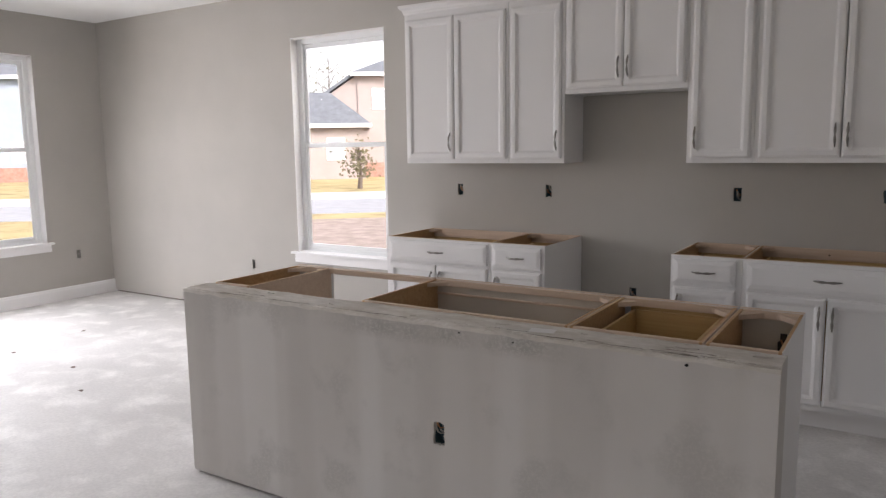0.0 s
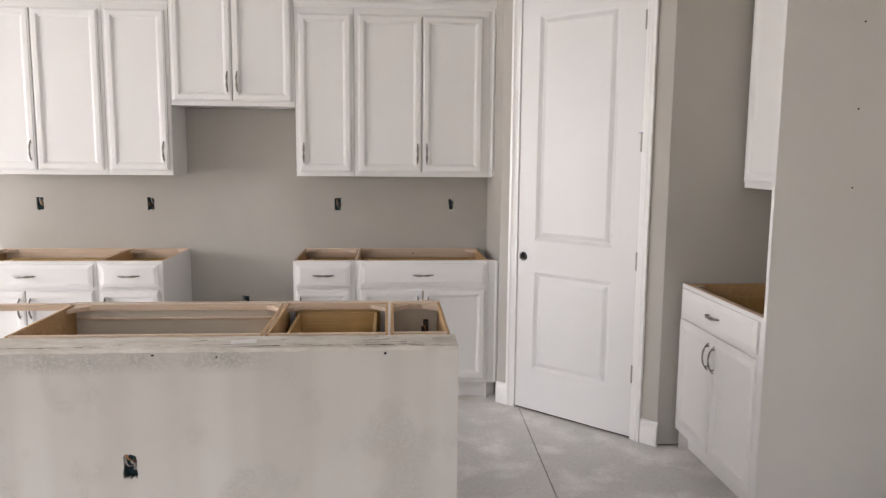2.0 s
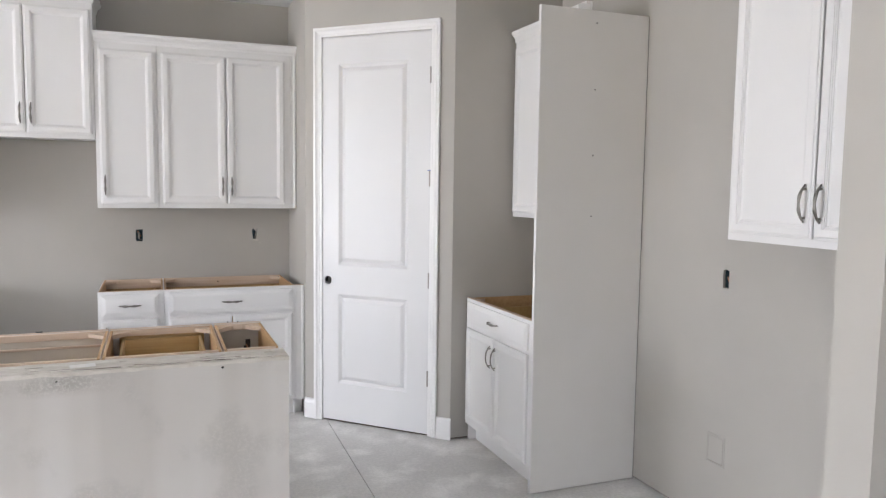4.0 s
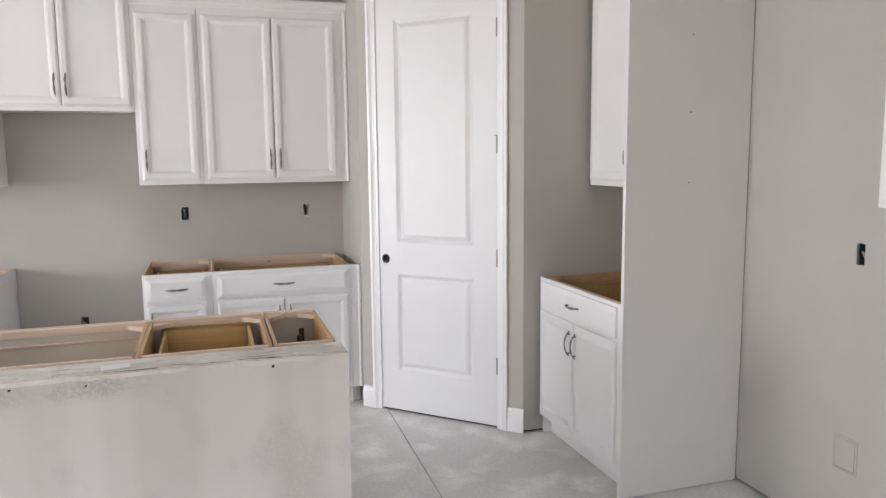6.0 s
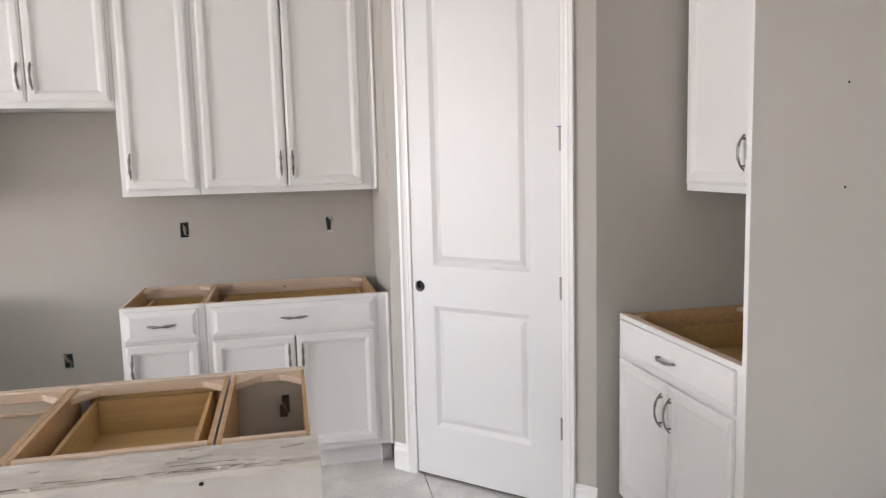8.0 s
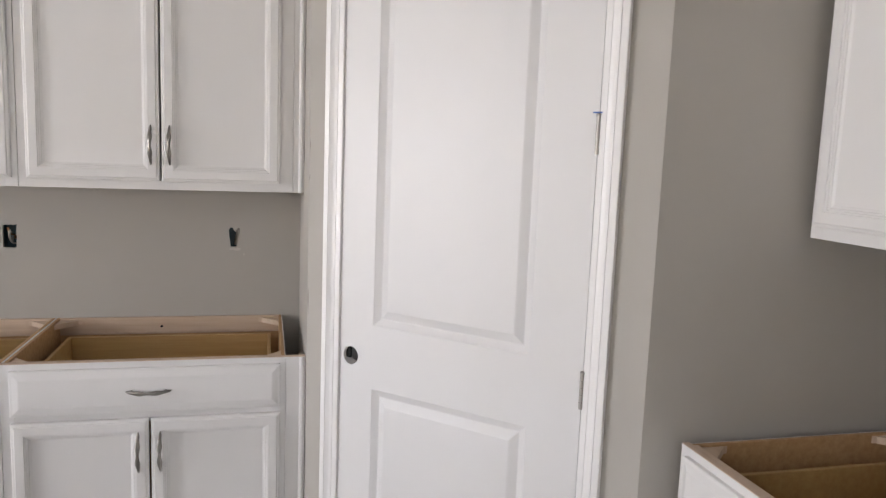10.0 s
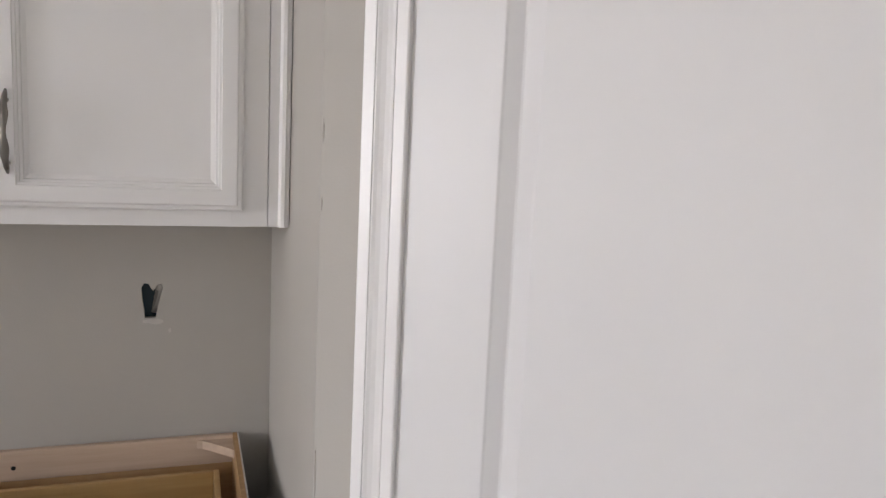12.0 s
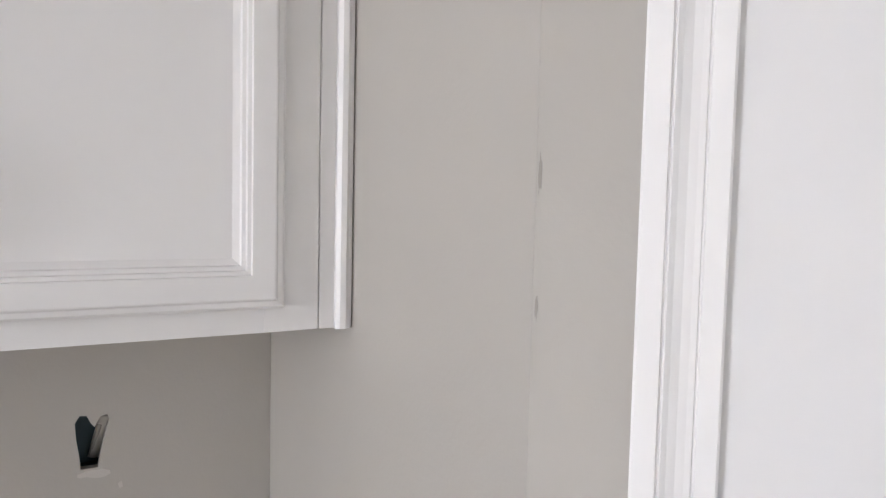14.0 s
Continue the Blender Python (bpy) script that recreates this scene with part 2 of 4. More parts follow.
def steps_face(bm, x0, x1, z0, z1, loops, back=0.0, cap=True):
    """Nested rectangles of a moulded panel. loops: (inset, how far out); the back lies at y = back."""
    rings = []
    for inset, out in [(0.0, -back)] + list(loops):
        rings.append([bm.verts.new((x, -out, z)) for x, z in
                      ((x0 + inset, z0 + inset), (x1 - inset, z0 + inset), (x1 - inset, z1 - inset), (x0 + inset, z1 - inset))])
    for a, b in zip(rings, rings[1:]):
        for i in range(4):
            bm.faces.new((a[i], a[(i + 1) % 4], b[(i + 1) % 4], b[i]))
    if cap:
        bm.faces.new(rings[-1])
    bm.faces.new(rings[0][::-1])
    return bm


def ring_cell(bm, x0, x1, z0, z1, outline, y=0.0, depth=0.0):
    """A flat rectangle with a hole of any outline (counted round from its lowest left), and the hole's sides to the depth."""
    n = len(outline)
    cx, cz = sum(p[0] for p in outline) / n, sum(p[1] for p in outline) / n
    rim = []
    for px, pz in outline:
        dx, dz = px - cx, pz - cz
        k = min(((x1 - cx) / dx if dx > 1e-9 else (x0 - cx) / dx if dx < -1e-9 else 1e9),
                ((z1 - cz) / dz if dz > 1e-9 else (z0 - cz) / dz if dz < -1e-9 else 1e9))
        rim.append((cx + dx * k, cz + dz * k))
    corners = [(x0, z0), (x1, z0), (x1, z1), (x0, z1)]
    vi = [bm.verts.new((p[0], y, p[1])) for p in outline]
    vo = [bm.verts.new((p[0], y, p[1])) for p in rim]
    vb = [bm.verts.new((p[0], y + depth, p[1])) for p in outline] if depth else None
    for i in range(n):
        j = (i + 1) % n
        a, b = rim[i], rim[j]
        extra = [c for c in corners if min(abs(a[0] - c[0]), abs(a[1] - c[1])) < 1e-7 and min(abs(b[0] - c[0]), abs(b[1] - c[1])) < 1e-7
                 and (abs(a[0] - b[0]) > 1e-7 and abs(a[1] - b[1]) > 1e-7)]
        mid = [bm.verts.new((extra[0][0], y, extra[0][1]))] if extra else []
        bm.faces.new([vi[i], vo[i], *mid, vo[j], vi[j]])
        if depth:
            bm.faces.new([vi[i], vi[j], vb[j], vb[i]])


def sweep(bm, points, widths, sides=10):
    """A tube along points in the y-z plane or anywhere, with (wide, deep) half sizes at each."""
    rings = []
    for i, p in enumerate(points):
        a, b = Vector(points[max(0, i - 1)]), Vector(points[min(len(points) - 1, i + 1)])
        t = (b - a).normalized()
        u = Vector((1, 0, 0)) if abs(t.x) < 0.9 else Vector((0, 0, 1))
        v = t.cross(u).normalized()
        u = v.cross(t).normalized()
        w, d = widths[i]
        rings.append([bm.verts.new(Vector(p) + u * w * math.cos(k * math.tau / sides) + v * d * math.sin(k * math.tau / sides))
                      for k in range(sides)])
    for a, b in zip(rings, rings[1:]):
        for k in range(sides):
            bm.faces.new((a[k], a[(k + 1) % sides], b[(k + 1) % sides], b[k]))
    bm.faces.new(rings[0][::-1])
    bm.faces.new(rings[-1])
    return bm


def moulding(bm, profile, path, closed=False):
    """A profile (across, out) carried along a path of (point, across direction, out direction)."""
    rings = [[bm.verts.new(Vector(p) + Vector(a) * s + Vector(o) * h) for s, h in profile] for p, a, o in path]
    n = len(profile)
    for r, q in zip(rings, rings[1:]):
        for k in range(n):
            bm.faces.new((r[k], r[(k + 1) % n], q[(k + 1) % n], q[k]))
    bm.faces.new(rings[0][::-1])
    bm.faces.new(rings[-1])
    return bm


# ---- structure ----
TOP = 2.80
GAP = 0.013


def wall(name, m, length, thick, openings=(), label="plain greige painted plasterboard wall", pockets=(), material=None, z0=GAP, z1=TOP):
    """A wall along local x, its face at y = 0 turned to -y. openings: (x0, x1, z0, z1) through it; pockets: (x, z, outline) holes for boxes."""
    bm = bmesh.new()
    cells = [(x - 0.09, x + 0.09, z - 0.11, z + 0.11) for x, z, _ in pockets]
    xs = sorted({0, length, *(v for o in list(openings) + cells for v in o[:2])})
    zs = sorted({z0, z1, *(v for o in list(openings) + cells for v in o[2:])})
    for xa, xb in zip(xs, xs[1:]):
        for za, zb in zip(zs, zs[1:]):
            mx, mz = (xa + xb) / 2, (za + zb) / 2
            inside = lambda o: o[0] < mx < o[1] and o[2] < mz < o[3]
            if any(inside(o) for o in openings) or any(inside(c) for c in cells):
                continue
            bm.faces.new([bm.verts.new(p) for p in ((xa, 0, za), (xb, 0, za), (xb, 0, zb), (xa, 0, zb))])
            bm.faces.new([bm.verts.new(p) for p in ((xb, thick, za), (xa, thick, za), (xa, thick, zb), (xb, thick, zb))])
    for xa, xb, za, zb in list(openings) + [(0, length, z0, z1)]:
        for p, q in (((xa, za), (xb, za)), ((xb, za), (xb, zb)), ((xb, zb), (xa, zb)), ((xa, zb), (xa, za))):
            bm.faces.new([bm.verts.new(v) for v in ((p[0], 0, p[1]), (q[0], 0, q[1]), (q[0], thick, q[1]), (p[0], thick, p[1]))])
    for (x, z, outline), c in zip(pockets, cells):
        ring_cell(bm, *c, [(x + px, z + pz) for px, pz in outline], 0.0, 0.013)
        xa, xb, za, zb = c
        bm.faces.new([bm.verts.new(p) for p in ((xb, thick, za), (xa, thick, za), (xa, thick, zb), (xb, thick, zb))])
    bmesh.ops.remove_doubles(bm, verts=bm.verts[:], dist=1e-5)
    ob = solid(name, bm, material or WALL, label, "wall", m, kind="structure")
    if z0 > 0:
        part("sole_plate", boxed(0.01, length - 0.01, 0.016, thick - 0.016, 0, z0 + 0.001), PLATE, ob, "sole plate, near-black for the shade in the gap")
    return ob


def gang(w=0.048, h=0.086, ragged=0.0, seed=0):
    """The outline of a box hole in the wallboard."""
    rnd = random.Random(seed)
    pts = []
    for k in range(20):
        a = -math.pi * 0.75 + k * math.tau / 20
        c, s = math.cos(a), math.sin(a)
        q = 1 / max(abs(c), abs(s))
        r = 1 + ragged * (rnd.random() - 0.6)
        pts.append((c * q * 0.94 * w / 2 * r, s * q * 0.96 * h / 2 * r))
    return pts


def heart(w=0.043, h=0.074):
    """A ragged hole, two lobes above with a notch between and a blunt point below."""
    half = ((-0.34, -0.5), (0.16, -0.5), (0.26, -0.2), (0.40, 0.15), (0.5, 0.36), (0.44, 0.48), (0.24, 0.46), (0.06, 0.27),
            (-0.04, 0.34), (-0.16, 0.49), (-0.36, 0.5), (-0.5, 0.36), (-0.46, 0.05), (-0.38, -0.25))
    return [(a * w, b * h) for a, b in half]


WEST, SOUTH, EAST = -7.3, -9.5, 1.447
DIAG = pose(0.009, -0.664, 0, 0, 0, -45)
NORTH_M = pose(WEST, 0, 0)
BOXES = [(-2.946, 1.172, 1), (-2.237, 1.174, 2), (-1.003, 1.174, 3), (-1.63, 0.505, 4), (-5.16, 0.447, 5)]
wall("wall_north", NORTH_M, 1.57 - WEST, 0.14, [(-4.60 - WEST, -3.62 - WEST, 0.585, 2.41)],
     pockets=[(x - WEST, z, gang(ragged=0.12, seed=s)) for x, z, s in BOXES] + [(-0.231 - WEST, 1.178, heart())])
# the second and third openings are unseen, added to let daylight in
wall("wall_west", pose(WEST, SOUTH, 0, 0, 0, 90), -SOUTH, 0.14,
     [(-0.69 - 0.94 - SOUTH, -0.69 - SOUTH, 0.585, 2.41), (-2.95 - SOUTH, -1.8 - SOUTH, 0.5, 2.41), (-7.8 - SOUTH, -5.4 - SOUTH, 0.5, 2.41)],
     pockets=[(-0.377 - SOUTH, 0.45, gang(seed=6))])
wall("wall_return", pose(0.0146, -0.002, 0, 0, 0, -90.5), 0.662, 0.10)
wall("wall_diagonal", DIAG, 1.0366, 0.10, [(0.1040, 0.9010, GAP, 2.455)])
wall("wall_pantry_east", pose(1.48, -0.002, 0, 0, 0, -90), 1.5, 0.10, z0=0.0)
wall("wall_alcove", pose(0.7420, -1.3970, 0), 0.83, 0.10)
wall("wall_east", pose(EAST, -1.3970, 0, 0, 0, -90), 2.653, 0.12, pockets=[(2.872 - 1.3970, 1.146, gang(0.04, 0.09, 0.2, 7))])
wall("wall_stub", pose(0.70, -4.18, 0), 2.1, 0.13, material=WALL)
wall("wall_east_hall", pose(2.8, -4.05, 0, 0, 0, -90), 5.45, 0.12)
# unseen wall; its openings are added to carry in daylight
wall("wall_south", pose(2.8, SOUTH, 0, 0, 0, 180), 10.0, 0.14, [(4.3, 7.7, 0.12, 2.36), (0.8, 2.4, 0.45, 2.35)])

ceiling = solid("ceiling", boxed(WEST - 0.2, 3.0, SOUTH - 0.2, 0.2, TOP, TOP + 0.25), CEIL, "flat white painted ceiling", "ceiling", kind="structure")

bm = bmesh.new()
for side in (0, 1):
    far = [(0.152, 0.14), (-0.145, SOUTH - 0.14)]
    off = 0.0025 if side else -0.0025
    edge = WEST - 0.14 if not side else 3.0
    pts = [(far[0][0] + off, far[0][1]), (far[1][0] + off, far[1][1]), (edge, far[1][1]), (edge, far[0][1])]
    lo, hi = [bm.verts.new((x, y, -0.12)) for x, y in pts], [bm.verts.new((x, y, 0)) for x, y in pts]
    bm.faces.new(hi), bm.faces.new(lo[::-1])
    for k in range(4):
        bm.faces.new((lo[k], lo[(k + 1) % 4], hi[(k + 1) % 4], hi[k]))
floor = solid("floor", bm, FLOOR, "bare dusty grey concrete slab with a saw-cut joint", "floor", kind="structure")
part("footing", boxed(WEST - 0.14, 3.0, SOUTH - 0.14, 0.14, -0.5, -0.125), DARK, floor, "dark bottom of the saw cut")


def baseboard(m, length, label="white painted baseboard"):
    prof = [(0, 0), (0, 0.014), (0.10, 0.014), (0.112, 0.011), (0.122, 0.010), (0.130, 0.005), (0.133, 0)]
    bm = moulding(bmesh.new(), prof, [((0, 0, 0.002), (0, 0, 1), (0, -1, 0)), ((length, 0, 0.002), (0, 0, 1), (0, -1, 0))])
    return solid("baseboard", bm, TRIM, label, "baseboard", m, kind="structure")


baseboard(DIAG @ pose(-0.004, 0, 0), 0.0725, "short white baseboard beside the door casing")
baseboard(DIAG @ pose(0.9470, 0, 0), 0.095, "short white baseboard beside the door casing")
baseboard(pose(WEST, SOUTH, 0, 0, 0, 90), -SOUTH, "white painted baseboard along the window wall")


# ---- windows ----
def window(name, m, w, z0, z1, label):
    """A single-hung window in a plastered reveal; local x along the wall, room side at -y."""
    ob = thing(name, m, label, "window", kind="structure")
    y0, y1 = 0.075, 0.125
    bm = bmesh.new()
    for a in ((0, 0.05, z0, z1), (w - 0.05, w, z0, z1), (0.05, w - 0.05, z0, z0 + 0.05), (0.05, w - 0.05, z1 - 0.05, z1)):
        box(bm, a[0], a[1], y0, y1, a[2], a[3], 0.003)
    part("window_frame", bm, VINYL, ob)
    zm = z0 + 0.51 * (z1 - z0)
    for name_, za, zb, ya in (("lower_sash", z0 + 0.05, zm + 0.02, y0 + 0.006), ("upper_sash", zm - 0.02, z1 - 0.05, y0 + 0.026)):
        bm = bmesh.new()
        t = 0.034
        for a in ((0.05, 0.05 + t, za, zb), (w - 0.05 - t, w - 0.05, za, zb), (0.05 + t, w - 0.05 - t, za, za + t), (0.05 + t, w - 0.05 - t, zb - t, zb)):
            box(bm, a[0], a[1], ya, ya + 0.018, a[2], a[3], 0.003)
        sash = part(name_, bm, VINYL, ob)
        pane = part("pane", boxed(0.05 + t, w - 0.05 - t, ya + 0.007, ya + 0.011, za + t, zb - t), GLASS, sash, "clear glass pane")
        pane.visible_shadow = False
    part("sash_lock", boxed(w / 2 - 0.03, w / 2 + 0.03, y0 - 0.008, y0 + 0.006, zm + 0.012, zm + 0.024, bevel=0.003), VINYL, ob)
    bm = bmesh.new()
    box(bm, 0.0005, 0.006, 0.001, y0, z0 + 0.018, z1 - 0.006)
    box(bm, w - 0.006, w - 0.0005, 0.001, y0, z0 + 0.018, z1 - 0.006)
    box(bm, 0.0005, w - 0.0005, 0.001, y0, z1 - 0.006, z1 - 0.0005)
    part("reveal_lining", bm, TRIM, ob, "white lining of the window recess")
    part("window_sill", boxed(-0.05, w + 0.05, -0.045, y0, z0 - 0.002, z0 + 0.018, bevel=0.004, steps=2), TRIM, ob, "white painted sill board")
    part("apron", boxed(-0.03, w + 0.03, -0.016, -0.001, z0 - 0.075, z0 - 0.003, bevel=0.003), TRIM, ob)
    return ob


window("window_1", pose(-4.60, 0, 0), 0.98, 0.585, 2.41, "tall white vinyl single-hung window with a painted sill")
window("window_2", pose(WEST, -1.63, 0, 0, 0, 90), 0.94, 0.585, 2.41, "tall white vinyl single-hung window in the side wall")


# ---- pantry door ----
def pantry_door():
    ob = thing("door_1", DIAG, "closed white two-panel pantry door with an empty knob bore", "door", kind="structure")
    u0, w, h = 0.1287, 0.7543, 2.436
    slab = bmesh.new()
    z = 0.014
    us = [0, 0.119, w - 0.142, w]
    zs = [0, 0.244, 0.826, 1.012, 2.275, h]
    groove = [(0.0015, -0.0004), (0.004, -0.0022), (0.0205, -0.0108), (0.0235, -0.0112), (0.0440, -0.0024), (0.0485, -0.0010)]
    for i in range(3):
        for j in range(5):
            xa, xb, za, zb = us[i], us[i + 1], zs[j], zs[j + 1]
            if i == 1 and j in (1, 3):
                rings = []
                for inset, out in [(0, 0)] + groove:
                    rings.append([slab.verts.new((x, -out, zz)) for x, zz in
                                  ((xa + inset, za + inset), (xb - inset, za + inset), (xb - inset, zb - inset), (xa + inset, zb - inset))])
                for p, q in zip(rings, rings[1:]):
                    for k in range(4):
                        slab.faces.new((p[k], p[(k + 1) % 4], q[(k + 1) % 4], q[k]))
                slab.faces.new(rings[-1])
            elif i == 0 and j == 2:
                cx, cz = 0.041, 0.912
                circle = [(cx + 0.027 * math.cos(-2.356 + k * math.tau / 32), cz + 0.027 * math.sin(-2.356 + k * math.tau / 32)) for k in range(32)]
                ring_cell(slab, xa, xb, za, zb, circle, 0.0, 0.035)
                ring_cell(slab, xa, xb, za, zb, circle, 0.035)
                continue
            else:
                slab.faces.new([slab.verts.new(p) for p in ((xa, 0, za), (xb, 0, za), (xb, 0, zb), (xa, 0, zb))])
            slab.faces.new([slab.verts.new(p) for p in ((xb, 0.035, za), (xa, 0.035, za), (xa, 0.035, zb), (xb, 0.035, zb))])
    for p, q in (((0, 0), (w, 0)), ((w, 0), (w, h)), ((w, h), (0, h)), ((0, h), (0, 0))):
        slab.faces.new([slab.verts.new(v) for v in ((p[0], 0, p[1]), (q[0], 0, q[1]), (q[0], 0.035, q[1]), (p[0], 0.035, p[1]))])
    bmesh.ops.remove_doubles(slab, verts=slab.verts[:], dist=1e-5)
    leaf = part("door_leaf", slab, DOORWHITE, ob, m=pose(u0, 0.0005, z))
    part("latch_bore", boxed(0.0, 0.03, 0.012, 0.02, 0.90, 0.94), DARK, leaf)
    # jamb
    bm = bmesh.new()
    box(bm, 0.1045, 0.1285, 0.0005, 0.0995, 0.002, 2.4535)
    box(bm, 0.8870, 0.9005, 0.0005, 0.0995, 0.002, 2.4535)
    box(bm, 0.1285, 0.8870, 0.0005, 0.0995, 2.4525, 2.4545)
    box(bm, 0.1285, 0.1410, 0.040, 0.075, 0.002, 2.45)
    box(bm, 0.8745, 0.8870, 0.040, 0.075, 0.002, 2.45)
    part("jamb", bm, TRIM, ob)
    # casing, mitred, with a stepped colonial profile; across runs from the inner edge outwards
    prof = [(0, 0), (0, 0.0070), (0.0015, 0.0085), (0.0130, 0.0090), (0.0136, 0.0076), (0.0144, 0.0076), (0.0150, 0.0092), (0.0185, 0.0098),
            (0.0235, 0.0112), (0.0285, 0.0142), (0.0318, 0.0170), (0.0326, 0.0170), (0.0331, 0.0150), (0.0340, 0.0150), (0.0345, 0.0174),
            (0.0470, 0.0176), (0.0485, 0.0165), (0.0485, 0)]
    prof = [(a * 1.19, o) for a, o in prof]
    xi, xo, zi = 0.1285, 0.8872, 2.4575
    bm = moulding(bmesh.new(), prof, [((xi, 0, 0.002), (-1, 0, 0), (0, -1, 0)), ((xi, 0, zi), (-1, 0, 1), (0, -1, 0)),
                                      ((xo, 0, zi), (1, 0, 1), (0, -1, 0)), ((xo, 0, 0.002), (1, 0, 0), (0, -1, 0))])
    part("casing", bm, TRIM, ob, "white profiled door casing")
    for k, zc in enumerate((2.19, 1.58, 0.965, 0.36)):
        bm = bmesh.new()
        for n_ in range(5):
            za = zc - 0.045 + n_ * 0.018
            sweep(bm, [(0, 0, za + 0.0006), (0, 0, za + 0.0174)], [(0.0062, 0.0062)] * 2, 12)
        sweep(bm, [(0, 0, zc + 0.045), (0, 0, zc + 0.048), (0, 0, zc + 0.051)], [(0.007, 0.007), (0.0075, 0.0075), (0.003, 0.003)], 12)
        box(bm, -0.004, 0.004, 0.001, 0.0065, zc - 0.045, zc + 0.045)
        hinge = part("hinge", bm, HINGE, ob, "satin nickel hinge", m=pose(0.8850, -0.005, 0))
        if k == 1:
            part("tape", boxed(-0.013, 0.009, -0.008, -0.0065, zc + 0.050, zc + 0.0535), BLUE, hinge, "scrap of blue tape")
    return ob


pantry_door()


# ---- cabinets ----
def pull_mesh():
    """A bowed bar pull, 0.125 long, standing along z, broad towards its ends and slim in the middle."""
    bm = bmesh.new()
    pts, ws = [], []
    n = 16
    for k in range(n + 1):
        s = k / n * 2 - 1
        pts.append((0, -0.004 - 0.026 * (1 - abs(s) ** 2.4), s * 0.0625))
        ws.append((0.0042 + 0.0034 * math.sin(min(1, abs(s) * 1.25) * math.pi) ** 2 - (0.002 if abs(s) > 0.97 else 0), 0.0034))
    sweep(bm, pts, ws, 10)
    for s in (-0.048, 0.048):
        sweep(bm, [(0, 0, s), (0, -0.02, s * 0.98)], [(0.004, 0.004)] * 2, 8)
    return mesh_of("handle", bm, NICKEL, True)


PULL = pull_mesh()
DOOR_LOOPS = [(0, 0.013), (0.003, 0.0155), (0.008, 0.0163), (0.010, 0.019), (0.0115, 0.0195), (0.0350, 0.0195), (0.0360, 0.0168), (0.0398, 0.0162),
              (0.0408, 0.0134), (0.0448, 0.0128), (0.0460, 0.0098), (0.0515, 0.0076), (0.0530, 0.0070), (0.0545, 0.0070)]
DRAWER_LOOPS = [(0, 0.012), (0.003, 0.0135), (0.008, 0.014), (0.024, 0.0190), (0.027, 0.0195)]


def pull(parent, x, z, upright=True, out=0.0195):
    ob = new("handle", PULL)
    ob.parent = parent
    ob.matrix_basis = pose(x, -out + 0.001, z, 0, 0 if upright else 90, 0)
    return tagged(ob, "brushed nickel bow handle")


def front(parent, name, x0, x1, z0, z1, y, handle=None):
    """A door or drawer front on the face frame at y. handle: (x, z, upright)."""
    loops = DOOR_LOOPS if name == "door" else DRAWER_LOOPS
    ob = part(name, steps_face(bmesh.new(), x0, x1, z0, z1, loops, -0.001), WHITE, parent, m=pose(0, y, 0))
    if handle:
        pull(ob, *handle)
    return ob


def face_frame(parent, w, z0, z1, y, stiles, rails, tops=0.038, mat=None):
    """stiles: (x0, x1) over the full height; rails: (x0, x1, z0, z1)."""
    bm = bmesh.new()
    for a, b in stiles:
        box(bm, a, b, y, y + 0.019, z0, z1, 0.001)
    for a, b, za, zb in rails:
        box(bm, a, b, y + 0.0004, y + 0.0186, za, zb)
    return part("face_frame", bm, mat or WHITE, parent)


def upper_cabinet(m, w, z0, z1, doors, label, depth=0.32, group="wall cabinets", scribe=0.0, left=0.019, right=0.019, drop=0.012):
    """A wall cabinet; local x along its front, its back on the wall at y = 0. doors: (x0, x1, handle x or None)."""
    ob = thing("wall_cabinet", m, label, "cabinet", group)
    y = -depth
    bm = bmesh.new()
    box(bm, 0.0005, 0.015, y + 0.019, -0.002, z0, z1)
    e = w - scribe
    box(bm, e - 0.015, e - 0.0005, y + 0.019, -0.002, z0, z1)
    box(bm, 0.015, e - 0.015, y + 0.019, -0.002, z0 + drop, z0 + drop + 0.014)
    box(bm, 0.015, e - 0.015, y + 0.019, -0.002, z1 - 0.016, z1 - 0.002)
    box(bm, 0.015, e - 0.015, -0.010, -0.003, z0 + drop, z1 - 0.016)
    part("body", bm, WHITE, ob)
    st = [(0.0005, 0.036), (w - (0.062 if scribe else 0.036) - scribe, w - 0.0005 - (scribe + 0.0005 if scribe else 0))]
    inner = sorted(doors)
    for a, b in zip(inner, inner[1:]):
        if b[0] - a[1] > 0.015:
            st.append((a[1] - 0.012, b[0] + 0.012))
    face_frame(ob, w, z0, z1, y, st, [(0.036, w - 0.036 - scribe, z0, z0 + 0.04), (0.036, w - 0.036 - scribe, z1 - 0.06, z1)])
    for a, b, hx in doors:
        front(ob, "door", a, b, z0 + 0.028, z1 - 0.048, y, (hx, z0 + 0.145, True) if hx is not None else None)
    if scribe:
        bm = moulding(bmesh.new(), [(0, 0), (0, 0.006), (0.004, 0.010), (0.010, 0.011), (0.0145, 0.007), (0.0185, 0.006), (0.0185, 0)],
                      [((w - 0.019, y, z0), (1, 0, 0), (0, -1, 0)), ((w - 0.019, y, z1), (1, 0, 0), (0, -1, 0))])
        part("scribe_strip", bm, WHITE, ob, "slim moulded filler strip against the wall")
        part("filler", boxed(w - scribe, w - 0.0005, y + 0.0006, y + 0.019, z0, z1, bevel=0.0008), WHITE, ob, "plain white filler piece")
    return ob


